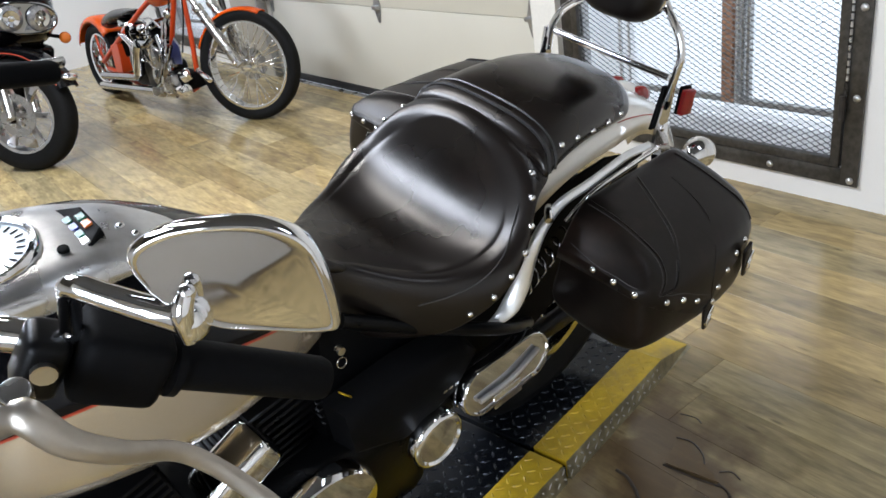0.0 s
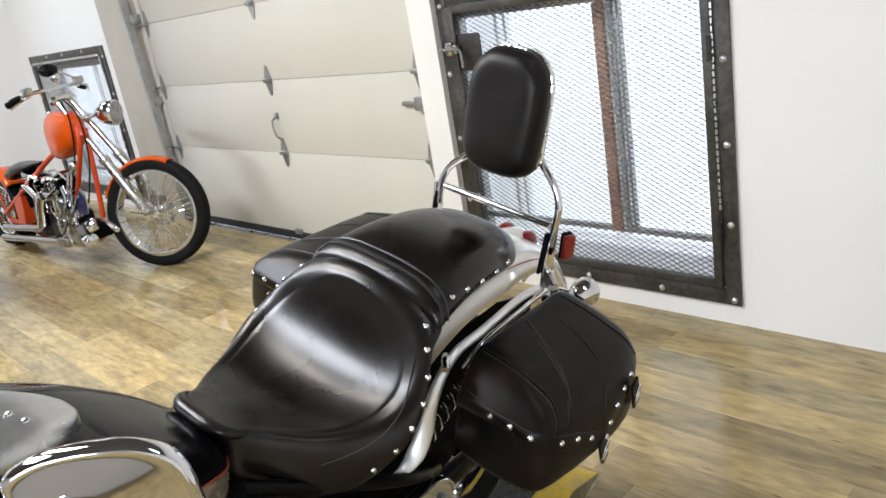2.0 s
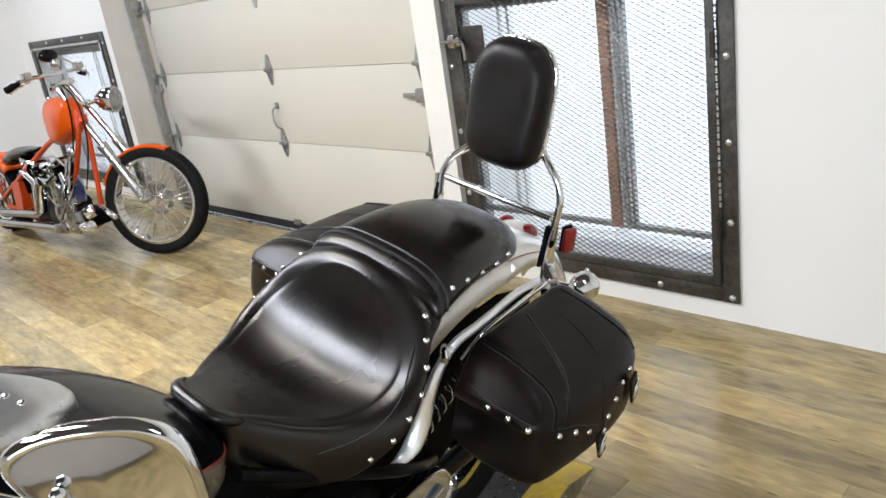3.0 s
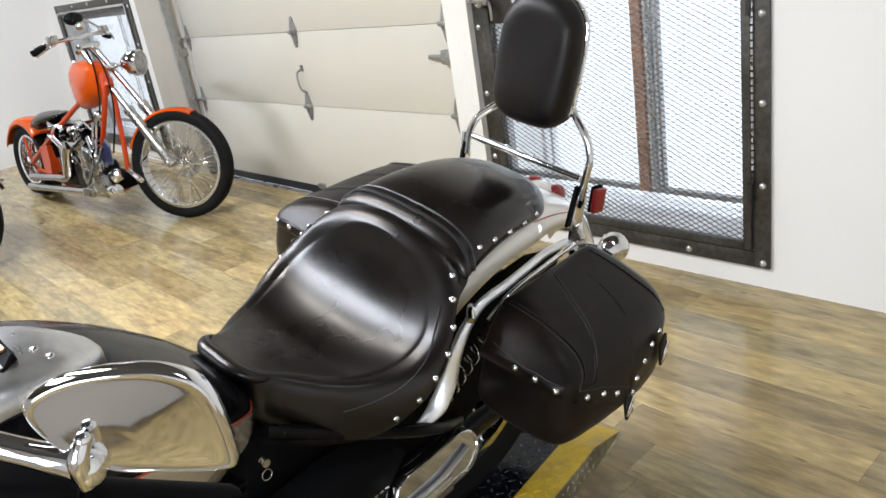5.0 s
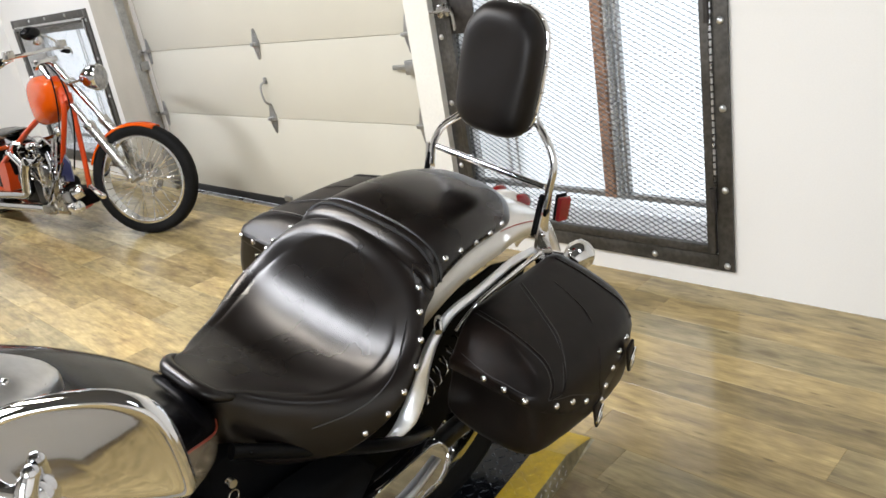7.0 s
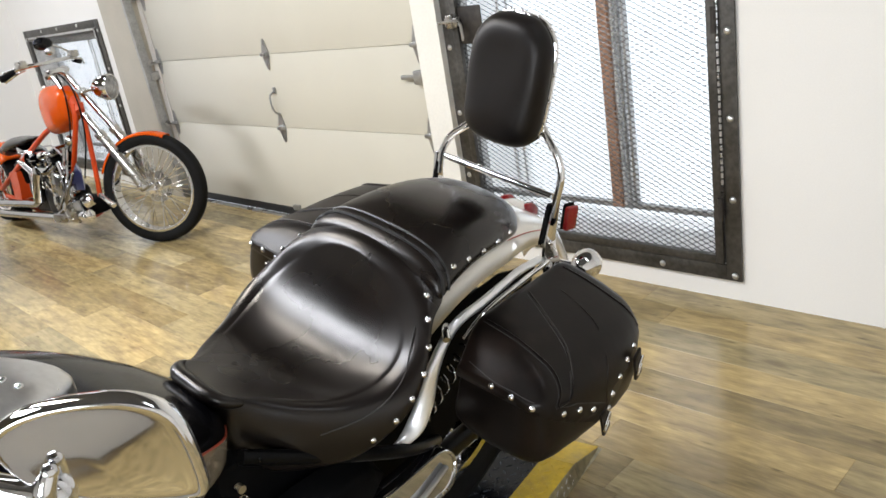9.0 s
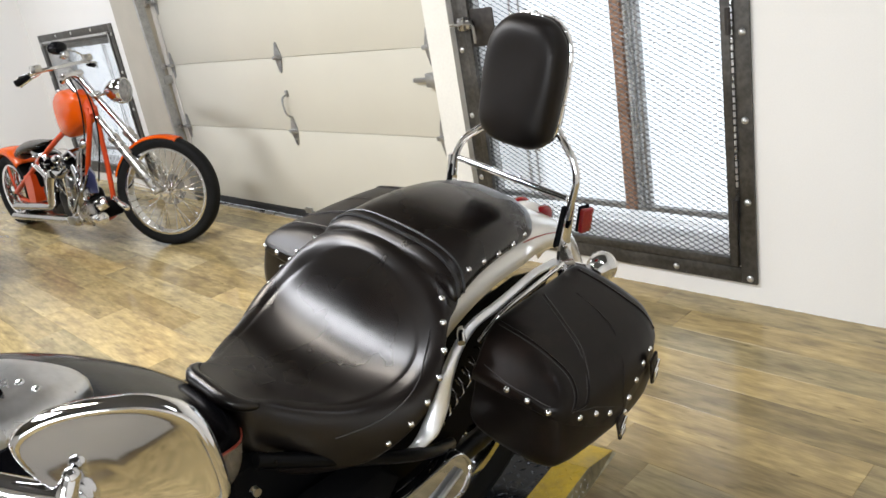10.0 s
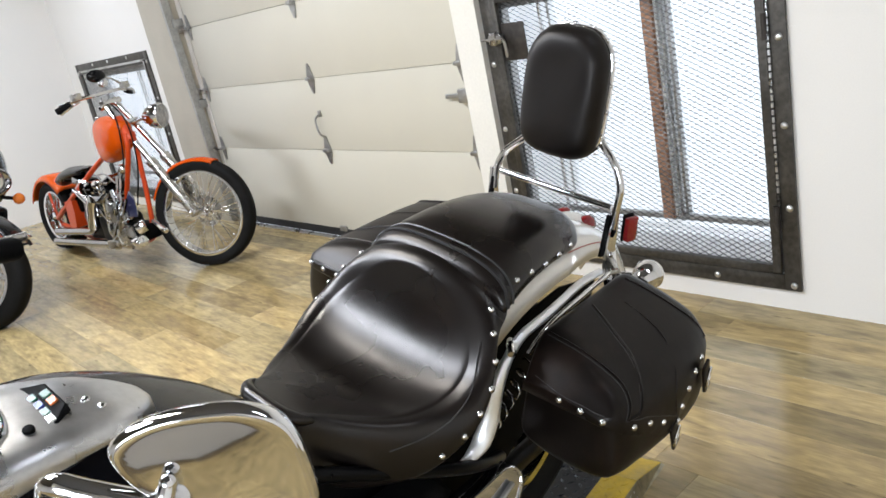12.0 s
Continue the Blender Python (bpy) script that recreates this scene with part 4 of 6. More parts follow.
def wheel(parent, centre, R, width, rim_r, axis, tyre_mat=TYRE, rim_mat=CHROME, spokes=0, cast=0, name="wheel", disc=0.0, disc_side=1):
    """Tyre, rim, hub and spokes about a centre."""
    ax = Vector(axis).normalized()
    m = frame_of(ax, centre)
    h = (R - rim_r) / 2
    w2 = width / 2
    prof = [(rim_r, -w2 * 0.72), (rim_r + h * 0.9, -w2), (R - h * 0.35, -w2 * 0.88), (R - h * 0.08, -w2 * 0.55), (R, -w2 * 0.2), (R, w2 * 0.2), (R - h * 0.08, w2 * 0.55), (R - h * 0.35, w2 * 0.88), (rim_r + h * 0.9, w2), (rim_r, w2 * 0.72), (rim_r - 0.004, 0.0), (rim_r, -w2 * 0.72)]
    bm = BM()
    lo = [[m @ Vector((r * math.cos(a), r * math.sin(a), z)) for a in (2 * math.pi * j / 64 for j in range(64))] for r, z in prof]
    loft(bm, lo, False)
    wh = part(name, bm, tyre_mat, parent, "black rubber tyre on its wheel", sharp=50)
    bm = BM()
    prof = [(rim_r + 0.002, -w2 * 0.74), (rim_r + 0.006, -w2 * 0.66), (rim_r - 0.010, -w2 * 0.60), (rim_r - 0.016, -w2 * 0.2), (rim_r - 0.016, w2 * 0.2), (rim_r - 0.010, w2 * 0.60), (rim_r + 0.006, w2 * 0.66), (rim_r + 0.002, w2 * 0.74), (rim_r - 0.016, w2 * 0.70), (rim_r - 0.022, 0), (rim_r - 0.016, -w2 * 0.70), (rim_r + 0.002, -w2 * 0.74)]
    lo = [[m @ Vector((r * math.cos(a), r * math.sin(a), z)) for a in (2 * math.pi * j / 64 for j in range(64))] for r, z in prof]
    loft(bm, lo, False)
    part("rim", bm, rim_mat, wh, "polished rim", sharp=50)
    part("hub", lathe(BM(), [(0.012, -w2 * 0.95), (0.03, -w2 * 0.9), (0.036, -w2 * 0.6), (0.022, -w2 * 0.4), (0.022, w2 * 0.4), (0.036, w2 * 0.6), (0.03, w2 * 0.9), (0.012, w2 * 0.95)], m, 20), rim_mat, wh)
    sp = None
    for i in range(spokes):
        a = 2 * math.pi * i / spokes
        sd = 1 if i % 2 else -1
        lean = 0.35 * (1 if (i // 2) % 2 else -1)
        p = m @ Vector((0.033 * math.cos(a + lean * 2), 0.033 * math.sin(a + lean * 2), sd * w2 * 0.58))
        q = m @ Vector(((rim_r - 0.018) * math.cos(a), (rim_r - 0.018) * math.sin(a), sd * 0.004))
        part("spoke", cyl(BM(), p, q, 0.0028, seg=6), rim_mat, wh)
    for i in range(cast):
        a = 2 * math.pi * i / cast
        bm = BM()
        lp = []
        for r, wd, th in ((0.03, 0.022, 0.020), (0.08, 0.014, 0.016), (rim_r - 0.06, 0.016, 0.012), (rim_r - 0.014, 0.034, 0.012)):
            lp.append([m @ Vector((r * math.cos(a) - u * math.sin(a), r * math.sin(a) + u * math.cos(a), v)) for u, v in ((-wd, -th), (wd, -th), (wd, th), (-wd, th))])
        loft(bm, lp)
        part("spoke", bm, rim_mat, wh, smooth=False)
    if disc:
        z = disc_side * w2 * 0.95
        bm = BM()
        lo = [[m @ Vector((r * math.cos(a), r * math.sin(a), zz)) for a in (2 * math.pi * j / 48 for j in range(48))] for r, zz in ((disc * 0.62, z), (disc, z), (disc, z + 0.004), (disc * 0.62, z + 0.004), (disc * 0.62, z))]
        loft(bm, lo, False)
        part("brake_disc", bm, SATIN, wh, "drilled steel brake disc")
        for i in range(5):
            a = 2 * math.pi * i / 5
            part("disc_arm", box(BM(), (0.02, -0.009, z), (disc * 0.68, 0.009, z + 0.003), 0.001, 1, m @ pose(0, 0, 0, 0, 0, math.degrees(a))), SATIN, wh)
    return wh


wheel(moto, (0, AX, AZ), 0.325, 0.165, 0.205, (1, 0, 0), cast=7, name="rear_wheel")
wheel(moto, (0, -2.03, 0.375), 0.325, 0.125, 0.215, (1, 0, 0), cast=7, name="front_wheel", disc=0.15)

# saddlebags
BAG = [(0.213, 0.690), (0.214, 0.775), (0.219, 0.842), (0.236, 0.868), (0.300, 0.864), (0.362, 0.851), (0.406, 0.836), (0.434, 0.806), (0.449, 0.752), (0.446, 0.706), (0.414, 0.676), (0.300, 0.668)]
# place along the bag, width and height there
BAG_ST = [(-0.671, 0.70, 0.86), (-0.670, 0.84, 0.95), (-0.666, 0.905, 0.98), (-0.658, 0.945, 1.0), (-0.645, 0.965, 1.0), (-0.630, 0.98, 1.0), (-0.615, 0.99, 1.0), (-0.600, 0.995, 1.0), (-0.585, 1.0, 1.0), (-0.560, 1.01, 1.0),
          (-0.480, 1.02, 1.0), (-0.400, 1.01, 1.0), (-0.355, 0.985, 1.0), (-0.330, 0.955, 1.0), (-0.316, 0.92, 0.985), (-0.308, 0.86, 0.95), (-0.305, 0.70, 0.88)]


def bag_loft(sx, grow):
    loops = []
    for y, kx, kz in BAG_ST:
        cx, cz = 0.325, 0.775
        u = max(0.0, min(1.0, (y + 0.671) / 0.085))
        slope = 0.812 + 0.054 * u + 0.012 * math.sin(math.pi * u)
        out = []
        for p in ring_loop([(x, 0, z) for x, z in BAG], 5):
            z = cz + (p.z - cz) * kz
            if u < 1 and z > slope:
                z = slope + (z - slope) * 0.10
            if z < cz:
                z -= (y + 0.64) * 0.20 * (cz - z) / 0.13
            a = 0.215 + 0.034 * (1 - u)
            x = a + (p.x - 0.215) * (kx * 0.24 - (a - 0.215)) / 0.24
            d = Vector((x - cx, 0, z - cz)).normalized() * grow
            e = 0.0 if 0.9 < kx else (grow if y > -0.45 else -grow)
            out.append((sx * (x + d.x) + (0.072 if sx < 0 else 0.0), y + e, z + d.z + (0.022 if sx < 0 else 0.0)))
        loops.append(out)
    return loft(BM(), loops)


def saddlebag(sx):
    dx, dz = (0.072, 0.022) if sx < 0 else (0.0, 0.0)
    body = part("saddlebag", bag_loft(sx, 0.0), BAGHIDE, moto, "black leather saddlebag with studded flap", sharp=70)
    bm = bag_loft(sx, 0.0055)
    for co, no in (((dx, 0, 0.397 + dz), (sx * -0.039, 0.576, 1.0)), ((0, -0.469, 0.727 + dz), (0, -0.526, 1.0))):
        bmesh.ops.bisect_plane(bm, geom=bm.verts[:] + bm.edges[:] + bm.faces[:], plane_co=co, plane_no=Vector(no), clear_inner=True)
    lid = part("flap", bm, BAGHIDE, body, "overhanging leather flap", sharp=70)
    mod = lid.modifiers.new("t", "SOLIDIFY")
    mod.thickness, mod.offset = 0.004, -1
    tr = tree_of(lid)
    spots = [(0.321, -0.675, 0.815), (0.364, -0.674, 0.815), (0.404, -0.671, 0.812), (0.440, -0.627, 0.792), (0.451, -0.582, 0.777), (0.456, -0.539, 0.754), (0.456, -0.480, 0.720),
             (0.457, -0.469, 0.747), (0.455, -0.441, 0.770), (0.449, -0.409, 0.789), (0.443, -0.372, 0.798)]
    for x, y, z in spots:
        c, nn, _, _ = tr.find_nearest(Vector((sx * x + dx, y, z + dz)))
        stud(lid, c, nn)
    # front panel's edge, the curved welt, a soft fold and the rear gusset's edge
    for pts, r in (([(0.236, -0.588, 0.872), (0.300, -0.592, 0.867), (0.362, -0.596, 0.857), (0.398, -0.602, 0.843), (0.418, -0.616, 0.822), (0.424, -0.634, 0.806)], 0.0020),
                   ([(0.247, -0.460, 0.873), (0.282, -0.480, 0.870), (0.318, -0.500, 0.864), (0.378, -0.532, 0.850), (0.420, -0.572, 0.832), (0.438, -0.600, 0.808), (0.430, -0.634, 0.806)], 0.0024),
                   ([(0.287, -0.405, 0.870), (0.345, -0.418, 0.858), (0.390, -0.437, 0.843), (0.432, -0.475, 0.812), (0.452, -0.492, 0.765), (0.455, -0.486, 0.733)], 0.0009),
                   ([(0.245, -0.331, 0.872), (0.300, -0.333, 0.864), (0.356, -0.334, 0.850), (0.396, -0.332, 0.838), (0.424, -0.328, 0.814)], 0.0026)):
        sn = snapped(tr, [(sx * p + dx, q, z + dz) for p, q, z in pts], 0.0004)
        part("seam", tube(BM(), [p for p, _ in sn], r, 6, 6), BAGHIDE, lid, "raised welted seam")
        if r > 0.001:
            sn = snapped(tr, [(sx * p + dx, q - 0.007, z + dz) for p, q, z in pts], 0.0003)
            part("stitching", tube(BM(), [p for p, _ in sn], 0.0008, 5, 6), THREAD, lid)
    hemline = snapped(tr, [(sx * x + dx, y, z + dz + 0.014) for x, y, z in [(0.26, -0.67, 0.822)] + spots[:7]], 0.0003)
    part("stitching", tube(BM(), [p for p, _ in hemline], 0.0009, 5, 6), THREAD, lid)
    # two buckled straps at the rear edge
    for y, z in ((-0.372, 0.765), (-0.478, 0.690)):
        st = part("strap", box(BM(), (-0.004, -0.014, -0.055), (0.003, 0.014, 0.040), 0.003, 2, pose(sx * 0.458 + dx, y, z + dz, 28, 0, sx * 6)), BAGHIDE, body, "short leather strap")
        part("buckle", torus(BM(), (sx * 0.464 + dx, y, z + dz - 0.004), 0.019, 0.0024, (1, 0.25, 0), 24, 8), CHROME, st, "chrome buckle")
    part("bag_stay", tube(BM(), [(sx * 0.205, -0.66, 0.845), (sx * 0.190, -0.645, 0.850), (sx * 0.176, -0.625, 0.842)], 0.008, 10, 4), CHROME, body, "chrome mounting bolt")
    return body


saddlebag(1)
saddlebag(-1)

# tail light, turn signals, licence bracket
tl = part("tail_light", ball(BM(), (0, -0.165, 0.845), 0.052, (0.95, 1.1, 0.62), 20, 12), WHITELENS, moto, "clear tail light with red corners")
for sx in (1, -1):
    part("red_corner", ball(BM(), (sx * 0.032, -0.140, 0.850), 0.030, (0.75, 1.05, 0.85), 16, 10), REDLENS, tl, "red lens corner")
part("light_housing", ball(BM(), (0, -0.195, 0.828), 0.06, (0.9, 1.1, 0.6), 20, 12), CHROME, tl)
for sx in (1, -1):
    s = part("turn_signal", lathe(BM(), [(0.006, -0.045), (0.020, -0.038), (0.030, -0.015), (0.033, 0.0), (0.034, 0.006)], frame_of((0, 1, 0), (sx * 0.235, -0.205, 0.822)), 24), CHROME, moto, "chrome bullet turn signal")
    part("lens", lathe(BM(), [(0.032, 0.0), (0.030, 0.012), (0.018, 0.020), (0.0, 0.022)], frame_of((0, 1, 0), (sx * 0.235, -0.199, 0.822)), 24), WHITELENS, s, "clear lens")
    part("stalk", tube(BM(), [(sx * 0.15, -0.225, 0.805), (sx * 0.215, -0.215, 0.815)], 0.007, 8, 1), CHROME, s)

# frame, side covers, engine, tank
for sx in (1, -1):
    part("frame_tube", tube(BM(), [(sx * 0.118, -1.06, 0.790), (sx * 0.165, -0.92, 0.722), (sx * 0.198, -0.79, 0.658), (sx * 0.19, -0.70, 0.60), (sx * 0.15, -0.60, 0.52)], 0.013, 12, 5), BLACKST, moto, "black frame tube")
    sc = part("side_cover", loft(BM(), [[(sx * (0.135 + d), y, z) for y, z in ring] for d, ring in (
        (0.0, [(-1.12, 0.66), (-0.98, 0.672), (-0.84, 0.66), (-0.79, 0.60), (-0.84, 0.52), (-0.98, 0.48), (-1.10, 0.54)]),
        (0.05, [(-1.11, 0.655), (-0.98, 0.665), (-0.845, 0.652), (-0.80, 0.60), (-0.85, 0.53), (-0.98, 0.49), (-1.09, 0.545)]),
        (0.062, [(-1.08, 0.64), (-0.98, 0.648), (-0.865, 0.638), (-0.83, 0.598), (-0.865, 0.545), (-0.98, 0.51), (-1.065, 0.555)]))]), BLACKPL, moto, "black side cover", sharp=50)
    bm = BM()
    for i in range(3):
        box(bm, (sx * 0.1975 - 0.0006, -0.895 + i * 0.014, 0.560), (sx * 0.1975 + 0.0006, -0.886 + i * 0.014, 0.566))
    part("maker_mark", bm, SATIN, sc, "small unreadable silver mark", smooth=False)
# black sheets stand for the shade in the gap behind each strut
for sx in (1, -1):
    part("gap_sheet", loft(BM(), [[(sx * x, y, z) for y, z in ((-0.90, 0.62), (-0.80, 0.70), (-0.66, 0.80), (-0.55, 0.83), (-0.40, 0.84), (-0.26, 0.80), (-0.30, 0.62), (-0.60, 0.46), (-0.86, 0.46))] for x in (0.132, 0.138)]), BLACKPL, moto, "black sheet darkening the gap beside the wheel", smooth=False)
    part("shock_spring", tube(BM(), [(sx * (0.160 + 0.016 * math.cos(k * 0.9)), -0.70 + 0.0028 * k, 0.60 + 0.0022 * k + 0.016 * math.sin(k * 0.9)) for k in range(60)], 0.0022, 6, 1), CHROME_SHADED, moto, "chrome spring in a shaded tone behind the saddlebag")
# black block added to close the see-through gap and keep it dark
part("gap_block", box(BM(), (-0.11, -1.10, 0.50), (0.11, -0.56, 0.775), 0.02), BLACKPL, moto, "black block darkening the gap under the seat")
# engine block with cooling fins, behind the covers
eng = part("engine", box(BM(), (-0.17, -1.36, 0.24), (0.17, -0.88, 0.52), 0.05, 3), BLACKST, moto, "black and chrome V-twin engine")
for i, (yc, tilt) in enumerate(((-1.20, -24), (-1.02, 24))):
    for k in range(9):
        z = 0.52 + k * 0.020
        part("fin", box(BM(), (-0.085, -0.075, -0.004), (0.085, 0.075, 0.004), 0.003, 1, pose(0.02, yc + math.tan(radians(tilt)) * -(z - 0.52) * 0.5, z, tilt * -0.4)), BLACKST, eng)
part("crankcase_front", loft(BM(), [[(x, y, z) for y, z in ((-1.30, 0.30), (-1.44, 0.34), (-1.56, 0.46), (-1.58, 0.64), (-1.44, 0.66), (-1.30, 0.55))] for x in (-0.13, 0.12)]), BLACKST, eng, sharp=30)
for k in range(7):
    part("fin", box(BM(), (-0.085, -0.085, -0.004), (0.115, 0.075, 0.004), 0.003, 1, pose(0.02, -1.44 - k * 0.005, 0.60 + k * 0.018, 14)), BLACKST, eng)
part("engine_cover", lathe(BM(), [(0.118, 0), (0.118, 0.02), (0.110, 0.032), (0.06, 0.045), (0, 0.048)], frame_of((1, 0, 0), (0.165, -1.165, 0.42)), 40), CHROME, eng, "round chrome crankcase cover")
part("cylinder_head_cover", box(BM(), (0.05, -0.06, -0.035), (0.135, 0.075, 0.04), 0.022, 3, pose(0.03, -1.285, 0.61, 28)), CHROME, eng, "chrome cylinder head cover")
part("shaft_cover", lathe(BM(), [(0.060, 0), (0.061, 0.018), (0.056, 0.026), (0.050, 0.028), (0.046, 0.023), (0.0, 0.026)], frame_of((1, 0.0, 0.1), (0.200, -0.925, 0.470)), 36), CHROME, eng, "round chrome engine side cover")
part("key", torus(BM(), (0.150, -1.085, 0.738), 0.009, 0.0012, (1, 0, 0.3), 20, 6), SATIN, moto, "key ring hanging under the seat")
part("key_tag", box(BM(), (-0.003, -0.001, -0.020), (0.003, 0.001, 0.020), 0.0008, 1, pose(0.160, -1.088, 0.672, 40, 0, 0)), YELLOW, moto, "small yellow and white key tag")
part("key_barrel", cyl(BM(), (0.140, -1.085, 0.762), (0.152, -1.085, 0.764), 0.007, seg=14), SATIN, moto)

# passenger footboard with chrome edge
def oval(cx, cz, hw, hh, y, k):
    pts = []
    for i in range(40):
        a = 2 * math.pi * i / 40
        ca, sa = math.cos(a), math.sin(a)
        pts.append((y, cx + ca * hh * k + (hw - hh if ca > 0 else hh - hw), cz + sa * hh * k))
    return pts


FB = pose(0.215, -0.745, 0.525, 0, -14, 0)
fb = part("footboard", loft(BM(), [[FB @ Vector((d, u, v)) for _, u, v in oval(0, 0, 0.122, 0.052, 0, k)] for d, k in ((-0.034, 0.96), (-0.030, 1.0), (-0.016, 1.0), (-0.013, 0.97), (-0.010, 1.0), (0.008, 1.0), (0.012, 0.95), (0.0125, 0.86), (0.008, 0.83))]), CHROME, moto, "oval chrome passenger footboard cover", sharp=40)
part("slot_bar", tube(BM(), [FB @ Vector((0.014, -0.085, -0.012)), FB @ Vector((0.016, 0.0, -0.010)), FB @ Vector((0.014, 0.085, 0.012))], 0.006, 10, 4), ALU, fb, "raised bright bar")
part("tab", box(BM(), (0.004, -0.045, -0.062), (0.010, 0.035, -0.030), 0.003, 2, FB), CHROME, fb)
part("footboard_bracket", tube(BM(), [(0.10, -0.72, 0.42), (0.16, -0.74, 0.47), (0.205, -0.745, 0.515)], 0.013, 10, 4), BLACKST, fb)
part("swingarm", box(BM(), (0.085, -0.95, 0.36), (0.125, -0.36, 0.41), 0.014, 3), BLACKST, moto, "black swingarm")
part("swingarm", box(BM(), (-0.125, -0.95, 0.36), (-0.085, -0.36, 0.41), 0.014, 3), BLACKST, moto, "black swingarm")
part("side_stand", tube(BM(), [(0.12, -1.12, 0.28), (0.20, -1.10, 0.20), (0.262, -1.08, 0.135)], 0.012, 10, 4), BLACKST, moto, "black side stand")

# fuel tank: lower panels silver, top black, red line between
TK = [(-1.625, 0.07, 0.92, 0.82), (-1.60, 0.125, 0.975, 0.790), (-1.53, 0.170, 1.025, 0.765), (-1.42, 0.195, 1.040, 0.748), (-1.32, 0.198, 1.022, 0.742), (-1.22, 0.178, 0.975, 0.742), (-1.13, 0.140, 0.915, 0.745), (-1.075, 0.105, 0.868, 0.750), (-1.045, 0.06, 0.84, 0.76)]


def tank_loop(y, w, zt, zb, a0, a1, n=25, off=0.0):
    out = []
    for k in range(n):
        a = radians(a0 + (a1 - a0) * k / (n - 1))
        ca, sa = math.cos(a), math.sin(a)
        e = 0.8 if sa > 0 else 0.55
        zm = zb + (zt - zb) * 0.64
        hz = (zt - zm) if sa > 0 else (zm - zb)
        out.append((math.copysign(abs(ca) ** e, ca) * (w + off), y, zm + math.copysign(abs(sa) ** e, sa) * (hz + off)))
    return out


def stations(n):
    ys = smooth_path([(a, b, c) for a, b, c, _ in TK], n)
    bs = smooth_path([(a, d, 0) for a, _, _, d in TK], n)
    return [(p.x, p.y, p.z, q.y) for p, q in zip(ys, bs)]


loops = [tank_loop(*s, 0, 360 - 360 / 48, 48) for s in stations(4)]
tank = part("fuel_tank", loft(BM(), loops), SILVER_SHADED, moto, "silver and black fuel tank with red pinstripe", sharp=60)
part("top_panel", loft(BM(), [tank_loop(*s, 10, 170, 33, 0.0012) for s in stations(4)], False, False), BLACK, tank, "gloss black top panel", sharp=60)
for a in (9, 171):
    part("pinstripe", tube(BM(), [tank_loop(*s, a, a + 0.01, 2, 0.001)[0] for s in stations(4)], 0.0022, 5, 1), REDLINE, tank, "thin red pinstripe")

# chrome console with the dial
CS = [(-1.60, 0.030, 1.010), (-1.58, 0.070, 1.036), (-1.49, 0.098, 1.062), (-1.40, 0.098, 1.056), (-1.32, 0.082, 1.034), (-1.275, 0.062, 1.014), (-1.245, 0.036, 0.996), (-1.235, 0.012, 0.984)]
loops = []
for p in smooth_path(CS, 4):
    lp = []
    for k in range(17):
        a = math.pi * k / 16
        lp.append((p.y * math.copysign(abs(math.cos(a)) ** 0.6, math.cos(a)), p.x, p.z - 0.035 + 0.047 * math.sin(a) ** 0.5))
    loops.append(lp)
cons = part("console", loft(BM(), loops, True, True), ALU, moto, "satin chrome tank console", sharp=60)
DL = pose(0, -1.475, 1.070, 6)
part("dial_bezel", lathe(BM(), [(0.062, -0.02), (0.066, 0.0), (0.062, 0.008), (0.055, 0.006), (0.054, 0.0)], DL, 40), CHROME, cons, "chrome dial bezel")
part("dial", lathe(BM(), [(0.054, 0.0), (0.054, 0.002), (0.0, 0.0025)], DL, 40), DIAL, cons, "pale round speedometer dial")
bm = BM()
for i in range(19):
    a = radians(-130 + i * 260 / 18)
    box(bm, (-0.0012, 0.040, 0.0026), (0.0012, 0.050, 0.0032), m=DL @ pose(0, 0, 0, 0, 0, math.degrees(a)))
box(bm, (-0.001, -0.01, 0.004), (0.001, 0.042, 0.005), m=DL @ pose(0, 0, 0, 0, 0, 100))
part("dial_marks", bm, BLACKPL, cons, smooth=False)
IP = pose(0, -1.380, 1.0565, 13)
part("indicator_panel", loft(BM(), [[IP @ Vector((x * k, y * k, z)) for x, y in ((-0.052, -0.018), (0.052, -0.018), (0.058, 0.002), (0.030, 0.034), (-0.030, 0.034), (-0.058, 0.002))] for z, k in ((-0.010, 1.0), (0.0, 1.0), (0.002, 0.94))]), BLACKPL, cons, "black indicator lamp panel", smooth=False)
for i, (x, y, mt) in enumerate(((-0.036, -0.006, GREENLED), (-0.018, -0.006, WHITELENS), (0.0, -0.006, GREENLED), (0.018, -0.006, AMBER), (0.036, -0.006, BLUELED), (-0.015, 0.010, GREENLED), (0.003, 0.010, BLUELED), (0.021, 0.010, GREENLED), (0.037, 0.009, WHITELENS), (-0.008, 0.025, GREENLED), (0.010, 0.025, AMBER))):
    part("indicator_lamp", box(BM(), (x - 0.007, y - 0.0055, 0.0015), (x + 0.007, y + 0.0055, 0.0050), 0.0008, 1, IP), mt, cons)
part("reset_knob", cyl(BM(), (0.045, -1.40, 1.055), (0.047, -1.40, 1.072), 0.007, seg=14, bevel=0.002), BLACKPL, cons)
for x, y, z in ((0.015, -1.32, 1.047), (0.035, -1.31, 1.042)):
    part("console_screw", ball(BM(), (x, y, z), 0.006, (1, 1, 0.6), 12, 8), CHROME, cons)

